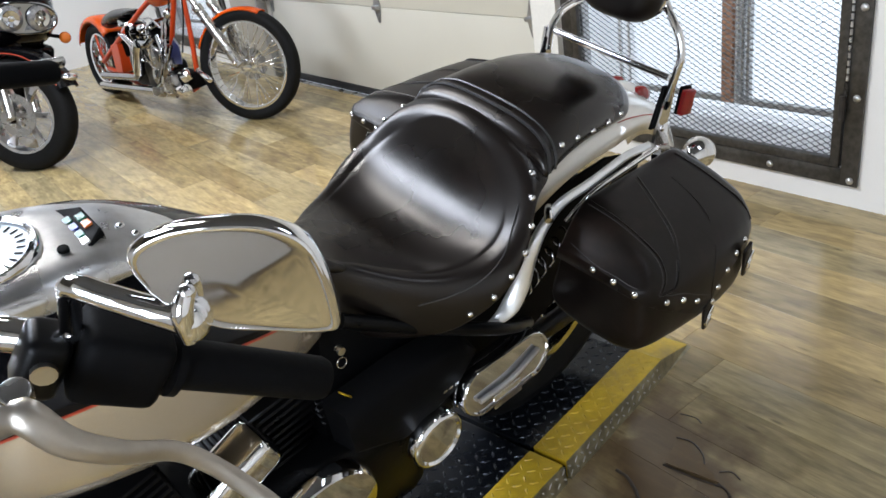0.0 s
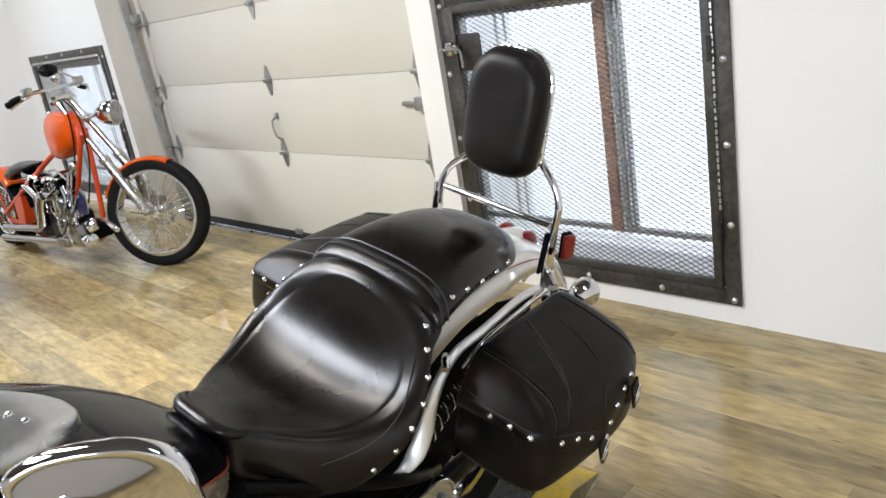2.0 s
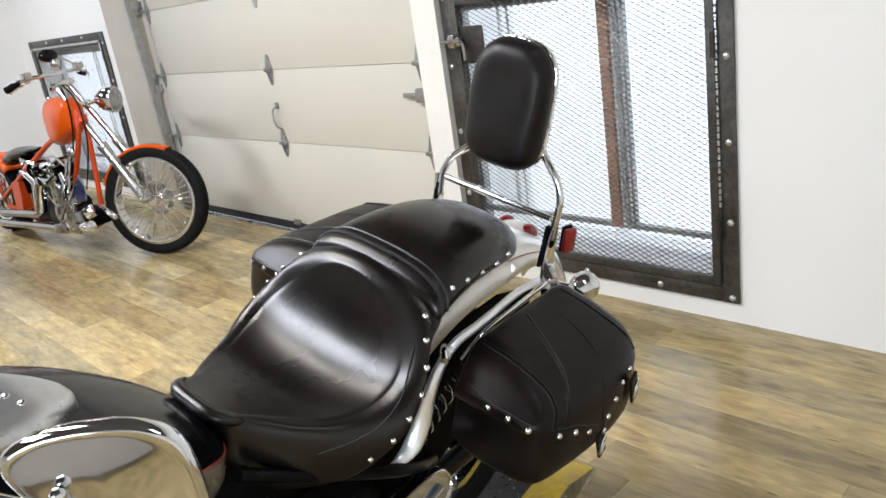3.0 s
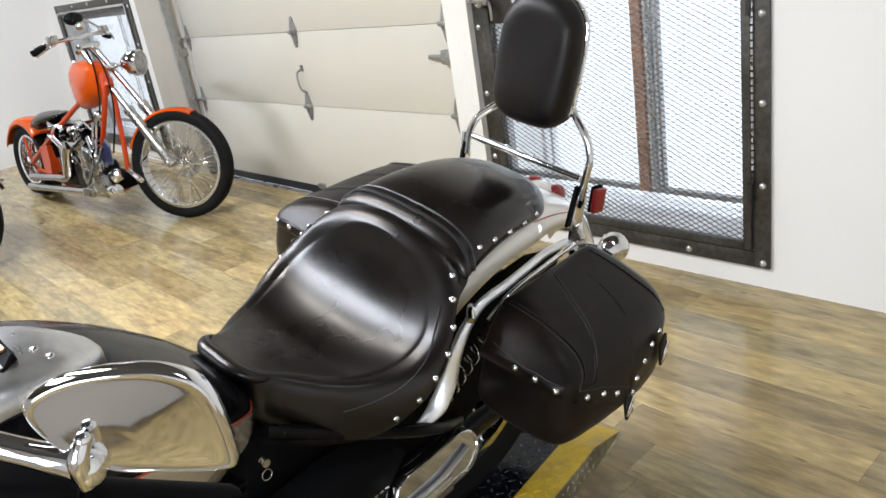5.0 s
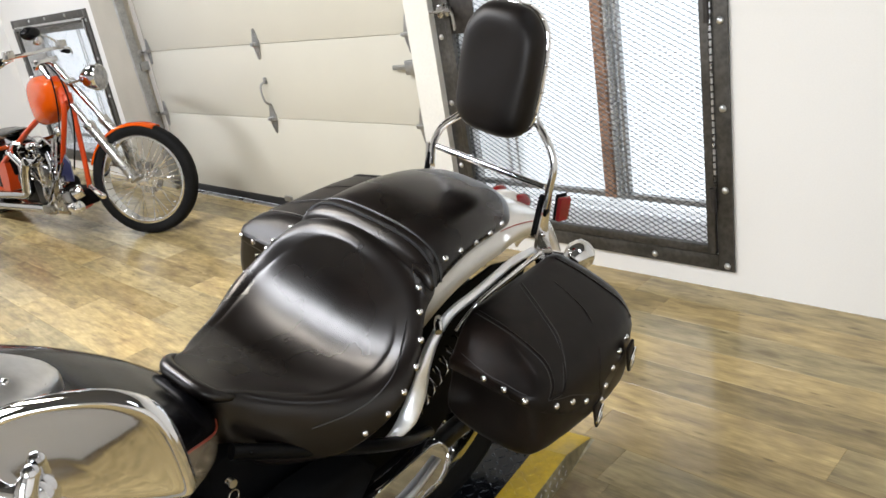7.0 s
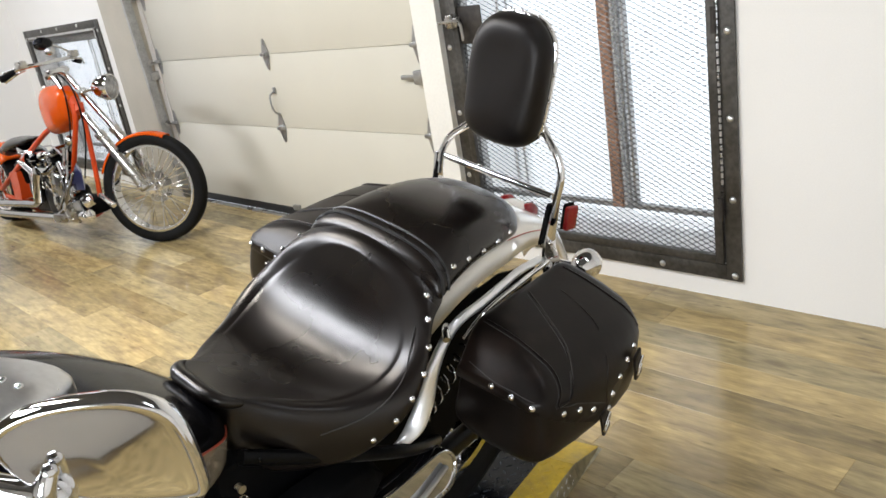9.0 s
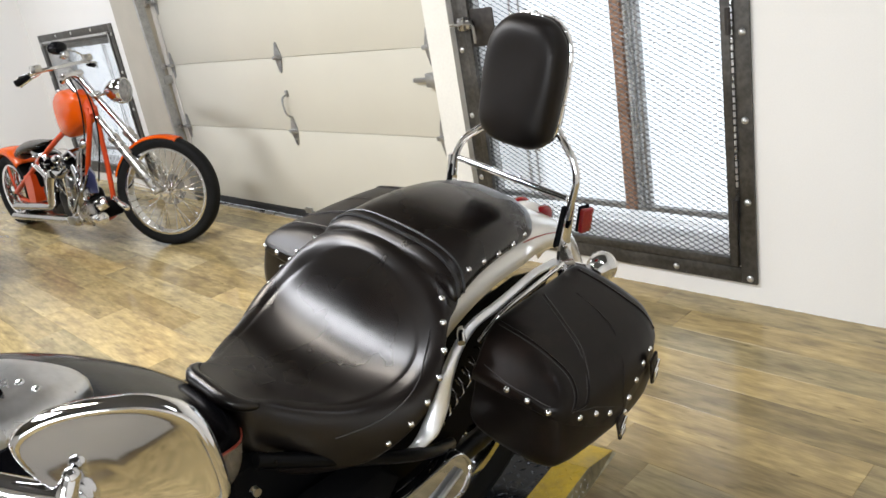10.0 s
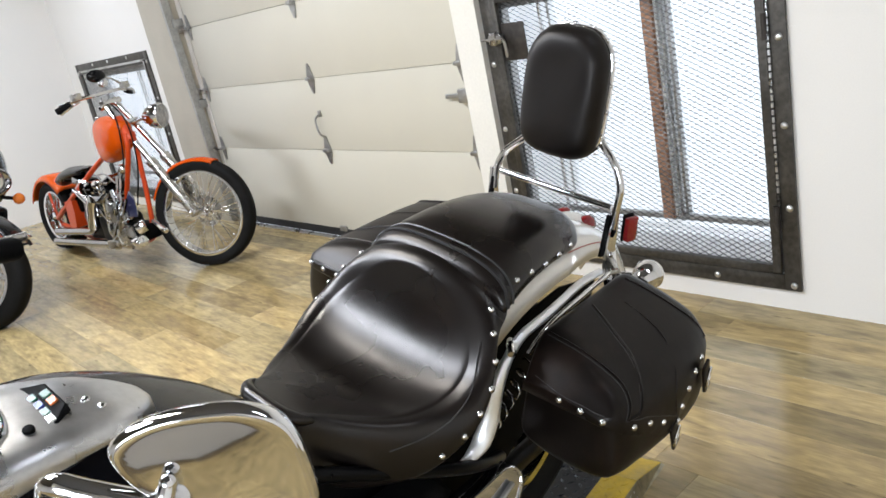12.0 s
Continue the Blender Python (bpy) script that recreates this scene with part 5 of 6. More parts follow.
# handlebar, controls, mirrors
hb = part("handlebar", tube(BM(), [(0.487, -1.345, 1.170), (0.447, -1.457, 1.237), (0.408, -1.512, 1.266), (0.368, -1.555, 1.270), (0.31, -1.61, 1.245), (0.20, -1.665, 1.185), (0.06, -1.680, 1.150), (-0.06, -1.672, 1.145), (-0.17, -1.62, 1.165), (-0.245, -1.52, 1.180), (-0.275, -1.40, 1.160), (-0.305, -1.25, 1.118)], 0.0125, 14, 6), CHROME, moto, "wide chrome pullback handlebar")
for sx, a, b in ((1, (0.449, -1.452, 1.234), (0.488, -1.343, 1.168)), (-1, (-0.277, -1.385, 1.157), (-0.306, -1.246, 1.116))):
    a, b = Vector(a), Vector(b)
    d = (b - a).normalized()
    L = (b - a).length
    g = part("grip", lathe(BM(), [(0.0245, 0), (0.0245, 0.006), (0.0190, 0.008), (0.0186, L * 0.5), (0.0182, L - 0.010), (0.0160, L - 0.004), (0.010, L - 0.001), (0, L)], frame_of(d, a), 28), BLACKPL, hb, "black rubber grip")
    c = a - d * 0.034
    m = frame_of(d, c)
    part("switch_housing", box(BM(), (-0.026, -0.028, -0.032), (0.026, 0.030, 0.030), 0.010, 3, m), BLACKPL, hb, "black switch housing")
    part("switch_button", cyl(BM(), m @ Vector((-0.016, -0.004, -0.049)), m @ Vector((-0.022, -0.004, -0.049)), 0.0085, seg=12), SATIN, hb)
    part("lever_perch", box(BM(), (-0.018, -0.034, -0.064), (0.018, 0.016, -0.034), 0.008, 3, m), BLACKST, hb, "black lever perch")
lev = part("clutch_lever", tube(BM(), [(0.45, -1.566, 1.255), (0.469, -1.552, 1.273), (0.486, -1.537, 1.251), (0.496, -1.51, 1.227), (0.499, -1.48, 1.205), (0.511, -1.46, 1.182), (0.533, -1.444, 1.159), (0.549, -1.437, 1.145)], [0.008, 0.012, 0.0105, 0.0085, 0.0076, 0.0072, 0.0074, 0.009], 12, 6, 0.7), SATIN_SHADED, hb, "silver clutch lever toned for shade")
part("pivot_bolt", cyl(BM(), (0.452, -1.548, 1.270), (0.458, -1.549, 1.284), 0.010, seg=16, bevel=0.002), SATIN, lev)
part("brake_lever", tube(BM(), [(-0.22, -1.60, 1.17), (-0.29, -1.53, 1.165), (-0.335, -1.42, 1.145), (-0.36, -1.26, 1.11), (-0.37, -1.215, 1.10)], [0.010, 0.012, 0.010, 0.009, 0.010], 12, 5, 0.7), SATIN, hb, "silver brake lever")


def mirror(pts, stem, back):
    """Teardrop chrome mirror shell seen from behind, its rim, the glass and the stem."""
    p = [Vector(q) for q in pts]
    c = sum(p, Vector()) / len(p)
    lp = ring_loop(p, 5)
    n = Vector(back).normalized()
    loops = []
    for k, h in ((0.20, 0.0042), (0.45, 0.0039), (0.68, 0.0033), (0.80, 0.0028), (0.825, 0.0030), (0.845, 0.0034), (0.870, 0.0026), (0.890, 0.0004), (0.902, -0.0030), (0.900, -0.0070), (0.885, -0.0100), (0.86, -0.0110)):
        loops.append([c + (q - c) * k + n * h for q in lp])
    mo = part("mirror", loft(BM(), loops), CHROME, hb, "teardrop chrome rear-view mirror", sharp=180)
    part("mirror_glass", loft(BM(), [[c + (q - c) * k - n * h for q in lp] for k, h in ((0.85, 0.0105), (0.85, 0.0122), (0.80, 0.0125))]), CHROME, mo, sharp=60)
    part("mirror_stem", tube(BM(), stem, [0.0075, 0.0075, 0.0085, 0.010], 12, 6), CHROME, mo, "bent chrome stem")
    part("ball_joint", ball(BM(), stem[-1], 0.0115, (1, 1, 1.2)), CHROME, mo)
    e = Vector(stem[-1])
    part("mirror_bracket", tube(BM(), [e + Vector((0.002, -0.004, -0.010)), e + Vector((0.004, -0.006, 0.012)), e + Vector((0.002, 0.0, 0.024))], [0.0055, 0.0070, 0.0052], 10, 4), CHROME, mo, "short chrome bracket")
    part("bracket_cap", ball(BM(), e + Vector((0.002, 0.0, 0.024)), 0.0054), CHROME, mo)
    part("stem_nut", cyl(BM(), Vector(stem[0]) - Vector((0, 0, 0.004)), Vector(stem[0]) + Vector((0, 0, 0.012)), 0.012, seg=6), CHROME, mo)


mirror([(0.4880, -1.4815, 1.3720), (0.5007, -1.4648, 1.3909), (0.5229, -1.4368, 1.3984), (0.5461, -1.4094, 1.3965), (0.5649, -1.3906, 1.378), (0.5788, -1.3847, 1.3236), (0.5734, -1.393, 1.3144), (0.5487, -1.4222, 1.316), (0.5235, -1.4490, 1.3190), (0.5000, -1.4715, 1.3400)],
       [(0.427, -1.502, 1.274), (0.438, -1.5, 1.309), (0.462, -1.501, 1.343), (0.481, -1.488, 1.34), (0.5, -1.471, 1.332), (0.521, -1.458, 1.33)], (0.761, -0.637, 0.125))
mirror([(-0.40, -1.545, 1.30), (-0.36, -1.53, 1.33), (-0.30, -1.51, 1.335), (-0.27, -1.50, 1.30), (-0.28, -1.505, 1.25), (-0.33, -1.52, 1.245), (-0.39, -1.545, 1.26)],
       [(-0.225, -1.575, 1.20), (-0.23, -1.57, 1.25), (-0.26, -1.54, 1.27), (-0.31, -1.52, 1.275)], (-0.1, -1, 0.1))
# fork, headlight, front fender
for sx in (1, -1):
    part("fork_leg", cyl(BM(), (sx * 0.105, -2.03, 0.37), (sx * 0.105, -1.66, 1.10), 0.026, seg=20), CHROME, moto, "chrome fork leg")
part("triple_clamp", box(BM(), (-0.14, -1.70, 1.09), (0.14, -1.62, 1.13), 0.012), CHROME, moto)
part("headlight", ball(BM(), (0, -1.83, 1.0), 0.10, (1, 1.05, 1), 24, 14), CHROME, moto, "round chrome headlight")
loops = []
for i in range(25):
    a = radians(20 + 150 * i / 24)
    loops.append([(0.085 * math.copysign(abs(math.cos(b)) ** 0.5, math.cos(b)), -2.03 - (0.345 + 0.03 * math.sin(b)) * math.cos(a), 0.375 + (0.345 + 0.03 * math.sin(b)) * math.sin(a)) for b in (math.pi * k / 12 for k in range(13))])
part("front_fender", loft(BM(), loops, False, False), BLACK, moto, "gloss black front fender")

# ---- tread-plate dock under the motorcycle ----
dock = thing("motorcycle_dock", "low black tread-plate dock with yellow worn edges under the motorcycle", "motorcycle dock", pose(3.119, -1.397, 0, 0, 0, 10.2))
DT, DW = 0.048, 0.78
# local: x across (0 at the outer foot), y along
def plate(name, ya, yb, za, zb, mat, xa, xb, label):
    bm = loft(BM(), [[(xa, y, -0.0), (xb, y, 0.0), (xb, y, z), (xa, y, z)] for y, z in ((ya, za), (yb, zb))])
    return part(name, bm, mat, dock, label, smooth=False)


SEG = [(-1.95, -0.308), (-0.292, 0.175)]
for ya, yb in SEG:
    plate("deck", ya, yb, DT, DT, TREAD, -DW, -0.107, "black tread plate")
    plate("edge_strip", ya, yb, DT + 0.002, DT + 0.002, YELLOW, -0.106, -0.012, "yellow painted edge")
    part("edge_skirt", loft(BM(), [[(-0.012, y, 0.0), (0.0, y, 0.0), (-0.010, y, DT), (-0.012, y, DT)] for y in (ya, yb)]), TREADEDGE, dock, "worn metal side skirt", smooth=False)
plate("ramp", 0.176, 0.33, DT, 0.004, TREAD, -DW, -0.107, "black sloping ramp")
plate("ramp_edge", 0.176, 0.33, DT + 0.002, 0.006, YELLOW, -0.106, -0.012, "yellow sloping edge")
part("ramp_skirt", loft(BM(), [[(-0.012, y, 0.0), (0.0, y, 0.0), (-0.010, y, z), (-0.012, y, z)] for y, z in ((0.176, DT), (0.33, 0.004))]), TREADEDGE, dock, smooth=False)


def treads(name, mat, x0, x1, y0, y1, z, pitch, parent, slope=0.0):
    """Raised lozenges in the five-way tread pattern, joined."""
    bm = BM()
    i = 0
    y = y0 + pitch / 2
    while y < y1:
        x = x0 + pitch / 2
        j = 0
        while x < x1:
            ang = 45 if (i + j) % 2 else -45
            m = pose(x, y, z - slope * (y - y0), 0, 0, ang)
            L, W, h = pitch * 0.45, pitch * 0.14, 0.0025
            vs = [bm.verts.new(m @ Vector(v)) for v in ((-L, 0, 0), (0, -W, 0), (L, 0, 0), (0, W, 0), (-L * 0.5, 0, h), (L * 0.5, 0, h))]
            for f in ((0, 1, 4), (1, 5, 4), (1, 2, 5), (2, 3, 5), (3, 4, 5), (3, 0, 4)):
                bm.faces.new([vs[k] for k in f])
            x += pitch
            j += 1
        y += pitch
        i += 1
    o = part(name, bm, mat, parent, smooth=False)
    return tagged(o, kind="stuff")


for ya, yb in SEG:
    treads("tread_pattern", TREADGLINT, -DW + 0.01, -0.115, ya + 0.004, yb - 0.010, DT, 0.029, dock)
    treads("tread_pattern", YELLOW, -0.104, -0.014, ya + 0.004, yb - 0.010, DT + 0.002, 0.028, dock)
# black strip painting in the shade between the two plates
part("gap_shade", box(BM(), (-DW, SEG[0][1] + 0.001, 0.002), (-0.014, SEG[1][0] - 0.001, DT - 0.014)), RUBBER, dock, "black strip for the shade in the gap between plates")
# the same pattern folded down the skirt
bm = BM()
for i in range(76):
    for j in range(2):
        y, z = -1.88 + i * 0.027, 0.014 + j * 0.020
        if y < 0.17:
            m = pose(0.0006 - 0.010 * z / DT, y, z, 45 if (i + j) % 2 else -45, 0, 0)
            vs = [bm.verts.new(m @ Vector(v)) for v in ((0, -0.010, 0), (0, 0, -0.0032), (0, 0.010, 0), (0, 0, 0.0032), (0.0016, -0.005, 0), (0.0016, 0.005, 0))]
            for f in ((0, 1, 4), (1, 5, 4), (1, 2, 5), (2, 3, 5), (3, 4, 5), (3, 0, 4)):
                bm.faces.new([vs[k] for k in f])
tagged(part("tread_pattern", bm, ALU, dock, smooth=False), kind="stuff")

# ---- orange chopper before the garage door; its own axes: x forward, y to its left, z up ----
chop = thing("chopper_motorcycle", "orange custom chopper with long chrome fork and spoked front wheel", "motorcycle", pose(-0.66, -0.69, 0, 0, 0, 8))


# where the body's swing to its right aims
SWING = Vector((4.59, -2.59, 1.39))


def C(s, z, off=0.0):
    """A place on the leaning machine: along it, above the floor, to its left; the body swings out towards the steering neck."""
    l = 0.12 * z + off
    p = Vector((s - 1.78 * l, l, z))
    k = 0.085 * min(max(0.0, min(1.0, (s + 1.95) / 1.35)), max(0.0, min(1.0, -s / 0.45)))
    return p.lerp(SWING, k)


STEER = radians(27)
FA = Vector((math.sin(STEER), -math.cos(STEER), 0.12)).normalized()
FC = C(0.150, 0.362)
FR = 0.352
FC.z = FR * 0.993
wheel(chop, FC, FR, 0.095, 0.282, FA, spokes=40, name="front_wheel", disc=0.10, disc_side=-1)
RA = Vector((0, -1, 0.12)).normalized()
RC = C(-1.99, 0.285)
wheel(chop, RC, 0.285, 0.17, 0.200, RA, spokes=32, name="rear_wheel")
up = Vector((0, 0.12, 1)).normalized()


def fender(name, centre, R, w, axis, a0, a1, mat, label, crown=0.05):
    ax = Vector(axis).normalized()
    fwd = ax.cross(Vector((0, 0, 1))).normalized() * -1
    u = fwd.cross(ax).normalized()
    if u.z < 0:
        u = -u
    loops = []
    for i in range(29):
        a = radians(a0 + (a1 - a0) * i / 28)
        lp = []
        for k in range(13):
            b = math.pi * k / 12
            r = R + crown * math.sin(b) ** 0.7
            lp.append(centre + fwd * r * math.cos(a) + u * r * math.sin(a) + ax * w * math.copysign(abs(math.cos(b)) ** 0.6, math.cos(b)))
        loops.append(lp)
    o = part(name, loft(BM(), loops, False, False), mat, chop, label, sharp=60)
    md = o.modifiers.new("t", "SOLIDIFY")
    md.thickness = 0.004
    return o


fender("front_fender", FC, FR - 0.012, 0.048, FA, 64, 158, ORANGE, "orange front fender", 0.022)
fender("rear_fender", RC, 0.290, 0.108, RA, 40, 160, ORANGE, "orange rear fender", 0.055)

# frame
for pts, r in (([C(-2.03, 0.295, -0.12), C(-1.80, 0.40, -0.13), C(-1.53, 0.52, -0.12), C(-1.12, 0.69, -0.05), C(-0.80, 0.80), C(-0.52, 0.90)], 0.021),
               ([C(-2.06, 0.27, 0.09), C(-1.85, 0.375, 0.08), C(-1.60, 0.49, 0.05), C(-1.15, 0.670, 0.02)], 0.020),
               ([C(-0.56, 0.90, -0.03), C(-0.60, 0.77, -0.035), C(-0.80, 0.485, -0.04), C(-1.00, 0.19, -0.04), C(-1.10, 0.120, -0.05), C(-1.35, 0.100, -0.06), C(-2.00, 0.24, -0.09)], 0.019),
               ([C(-0.46, 0.90, 0.03), C(-0.485, 0.744, 0.04), C(-0.529, 0.49, 0.04), C(-0.594, 0.226, 0.04), C(-0.66, 0.12, 0.05), C(-0.95, 0.100, 0.06), C(-1.95, 0.24, 0.10)], 0.019),
               ([C(-2.06, 0.49, -0.10), C(-2.04, 0.36, -0.11), C(-2.00, 0.22, -0.10)], 0.011)):
    part("frame_tube", tube(BM(), pts, r * 0.85, 12, 6), ORANGEFR, chop, "orange painted frame tube")
part("steering_neck", cyl(BM(), C(-0.60, 1.00), C(-0.50, 0.84), 0.034, seg=20, bevel=0.004), ORANGEFR, chop, "orange steering neck")

# tank
TS = [(-1.01, 0.03, 0.76, 0.03), (-0.99, 0.085, 0.815, 0.100), (-0.94, 0.112, 0.848, 0.145), (-0.87, 0.122, 0.862, 0.158), (-0.78, 0.122, 0.872, 0.150), (-0.69, 0.112, 0.886, 0.124), (-0.60, 0.090, 0.894, 0.096), (-0.54, 0.05, 0.90, 0.060), (-0.53, 0.02, 0.90, 0.025)]
loops = []
for p, q in zip(smooth_path([t[:3] for t in TS], 4), smooth_path([(t[0], t[3], 0) for t in TS], 4)):
    loops.append([C(-0.74 + (p.x + 0.79) * 0.80, p.z, 0) + Vector((0, p.y * 0.76 * math.copysign(abs(math.cos(a)) ** 0.7, math.cos(a)), q.y * math.copysign(abs(math.sin(a)) ** 0.7, math.sin(a)))) for a in (2 * math.pi * k / 32 for k in range(32))])
tk = part("fuel_tank", loft(BM(), loops), ORANGE, chop, "glossy orange fuel tank with a dark flame mark", sharp=80)
tt = tree_of(tk)
fl = [C(-1.02, 0.89) + Vector((0, -0.2, 0)) + Vector((a, 0, b)) for a, b in ((-0.03, -0.045), (0.015, -0.03), (0.03, 0.01), (0.01, 0.05), (-0.02, 0.03), (-0.035, 0.0))]
sn = snapped(tt, fl, 0.004)
bm = BM()
bm.faces.new([bm.verts.new(p) for p, _ in sn])
part("flame_mark", bm, FLAME, tk, smooth=False)
part("filler_cap", lathe(BM(), [(0.03, 0), (0.03, 0.012), (0.02, 0.018), (0, 0.019)], Matrix.Translation(C(-0.86, 1.015)), 20), CHROME, tk)

# saddle
loops = []
for s, w, z0, z1 in ((-1.75, 0.04, 0.525, 0.575), (-1.70, 0.10, 0.530, 0.635), (-1.60, 0.115, 0.555, 0.668), (-1.51, 0.11, 0.585, 0.672), (-1.40, 0.08, 0.612, 0.668), (-1.31, 0.05, 0.638, 0.675), (-1.25, 0.02, 0.652, 0.672)):
    loops.append([C(s, (z0 + z1) / 2) + Vector((0, w * math.cos(a), (z1 - z0) / 2 * math.sin(a))) for a in (2 * math.pi * k / 20 for k in range(20))])
part("saddle", loft(BM(), loops), LEATHER, chop, "small black leather solo saddle", sharp=80)

# fork, steered to the left
ax0, top = C(0.115, 0.389), C(-0.668, 1.135)
side = Vector((math.sin(STEER), -math.cos(STEER), 0)) * 0.085
for sd in (1, -1):
    a, b = ax0 + side * sd * 1.12, top + side * sd * 0.75
    along = (b - a).normalized()
    fk = part("fork_leg", cyl(BM(), a + along * 0.36, b, 0.019, seg=18), CHROME, chop, "long chrome fork leg")
    part("fork_slider", cyl(BM(), a - along * 0.03, a + along * 0.40, 0.031, seg=18, bevel=0.004), SATIN, fk, "polished fork slider")
    part("dust_cap", cyl(BM(), a + along * 0.39, a + along * 0.43, 0.035, seg=18, bevel=0.004), SATIN, fk)
    part("axle_cap", ball(BM(), a + side.normalized() * sd * 0.03, 0.018), CHROME, fk)
along = (top - ax0).normalized()
for f in (0.78, 0.97):
    part("triple_clamp", box(BM(), (-0.095, -0.035, -0.018), (0.095, 0.035, 0.018), 0.010, 2, Matrix.Translation(ax0.lerp(top, f)) @ Matrix((side.normalized(), along.cross(side.normalized()), along)).transposed().to_4x4()), CHROME, chop, "chrome triple clamp")
part("caliper", box(BM(), (-0.03, -0.02, -0.06), (0.03, 0.02, 0.06), 0.012, 2, Matrix.Translation(FC + Vector((-0.10, 0.02, 0.12)))), SATIN, chop, "brake caliper")
# handlebar, grips, mirrors, headlight
bl = -side.normalized()
hc = top + Vector((0.01, 0, 0.02))
bar = part("handlebar", tube(BM(), [hc + bl * 0.40 + Vector((-0.16, 0, -0.015)), hc + bl * 0.24 + Vector((-0.06, 0, 0.02)), hc + bl * 0.10 + Vector((0, 0, 0.03)), hc - bl * 0.10 + Vector((0, 0, 0.03)), hc - bl * 0.22 + Vector((-0.06, 0, 0.03)), hc - bl * 0.36 + Vector((-0.16, 0, 0.01))], 0.0125, 12, 6), CHROME, chop, "chrome drag handlebar")
for sd in (1, -1):
    e = hc + bl * 0.40 * sd + Vector((-0.16, 0, -0.015))
    i = hc + bl * 0.26 * sd + Vector((-0.075, 0, 0.015))
    part("grip", cyl(BM(), e, e.lerp(i, 0.75), 0.020, seg=18, bevel=0.004), BLACKPL, bar, "black and chrome grip")
    part("master_cylinder", box(BM(), (-0.035, -0.025, -0.02), (0.035, 0.025, 0.025), 0.008, 2, Matrix.Translation(i + Vector((0.03, 0, 0.03)))), SATIN, bar)
    part("lever", tube(BM(), [i + Vector((0.06, 0, 0.0)), i + bl * 0.06 * sd + Vector((0.05, 0, -0.01)), e + Vector((0.05, 0, -0.02))], 0.007, 8, 4), CHROME, bar)
    if sd > 0:
        st, mp = i + Vector((0.02, 0, 0.03)), C(-0.72, 1.312)
        part("mirror_stem", tube(BM(), [st, st.lerp(mp, 0.4) + Vector((0, 0, 0.02)), mp], 0.006, 8, 4), CHROME, bar)
        part("mirror", ball(BM(), mp, 0.06, (0.6, 1.1, 0.7)), BLACK, bar, "small black oval mirror")
        part("mirror_bracket", ball(BM(), mp + Vector((0.06, 0, -0.05)), 0.035, (1, 1, 0.8)), CHROME, bar)
hl = C(-0.02, 0.992)
hd = Vector((math.cos(STEER), math.sin(STEER), -0.1)).normalized()
hlp = part("headlight", lathe(BM(), [(0.01, -0.12), (0.045, -0.11), (0.072, -0.07), (0.082, -0.03), (0.084, 0.0), (0.079, 0.012)], frame_of(hd, hl), 28), CHROME, chop, "chrome bullet headlight")
part("headlight_lens", lathe(BM(), [(0.079, 0.0), (0.075, 0.012), (0.045, 0.021), (0, 0.024)], frame_of(hd, hl), 28), LAMPGLASS, hlp, "clear headlight lens")
part("headlight_bracket", tube(BM(), [ax0.lerp(top, 0.78), hl - hd * 0.09], 0.012, 10, 1), CHROME, hlp)

# engine: black finned barrels, chrome covers, pushrod tubes, pipes
eng2 = part("engine", box(BM(), (-0.20, -0.10, -0.12), (0.20, 0.10, 0.12), 0.05, 3, Matrix.Translation(C(-1.20, 0.25))), BLACKST, chop, "dark and chrome V-twin engine")
for s0, s1 in ((-1.08, -0.95), (-1.24, -1.38)):
    a, b = C(s0, 0.33), C(s1, 0.53)
    for k in range(11):
        part("fin", cyl(BM(), a.lerp(b, k / 11), a.lerp(b, k / 11 + 0.045), 0.098, seg=20), SATIN if k % 2 == 0 else BLACKST, eng2)
    part("barrel", cyl(BM(), a, b, 0.080, seg=20), BLACKST, eng2)
    part("rocker_cover", box(BM(), (-0.095, -0.075, -0.024), (0.095, 0.075, 0.036), 0.022, 2, Matrix.Translation(b + Vector((0, 0, 0.03))) @ pose(0, 0, 0, 0, -18 if s1 > s0 else 18, 0)), CHROME_SHADED, eng2, "chrome rocker cover")
    for d in (-0.045, -0.02, 0.02, 0.045):
        part("rocker_bolt", ball(BM(), b + Vector((d, -0.078, 0.035)), 0.009), CHROME, eng2)
    for d in (-0.03, 0.03):
        part("pushrod_tube", cyl(BM(), C(-1.16 + d, 0.27, -0.12), b + Vector((d, -0.105, -0.01)), 0.012, seg=10), CHROME, eng2, "chrome pushrod tube")
part("crankcase", box(BM(), (-0.17, -0.09, -0.10), (0.17, 0.09, 0.10), 0.04, 3, Matrix.Translation(C(-1.02, 0.22))), BLACKST, eng2, "black crankcase")
part("gear_cover", lathe(BM(), [(0.088, 0), (0.084, 0.018), (0.06, 0.030), (0.056, 0.024), (0, 0.027)], frame_of((0.25, -1, 0.1), C(-0.96, 0.20, -0.13)), 28), SATIN, eng2, "polished round gear cover")
part("oil_filter", cyl(BM(), C(-0.90, 0.155, -0.10), C(-0.78, 0.165, -0.12), 0.040, seg=20, bevel=0.006), CHROME, eng2, "chrome oil filter")
part("carburettor", lathe(BM(), [(0.022, 0), (0.034, 0.01), (0.034, 0.05), (0.050, 0.062), (0.050, 0.085), (0.030, 0.092), (0, 0.092)], frame_of((0.3, -1, 0.15), C(-1.20, 0.53, -0.06)), 24), CHROME, eng2, "chrome carburettor bell")
part("generator", cyl(BM(), C(-0.98, 0.33, -0.10), C(-0.86, 0.34, -0.11), 0.034, seg=20, bevel=0.006), CHROME_SHADED, eng2, "chrome generator")
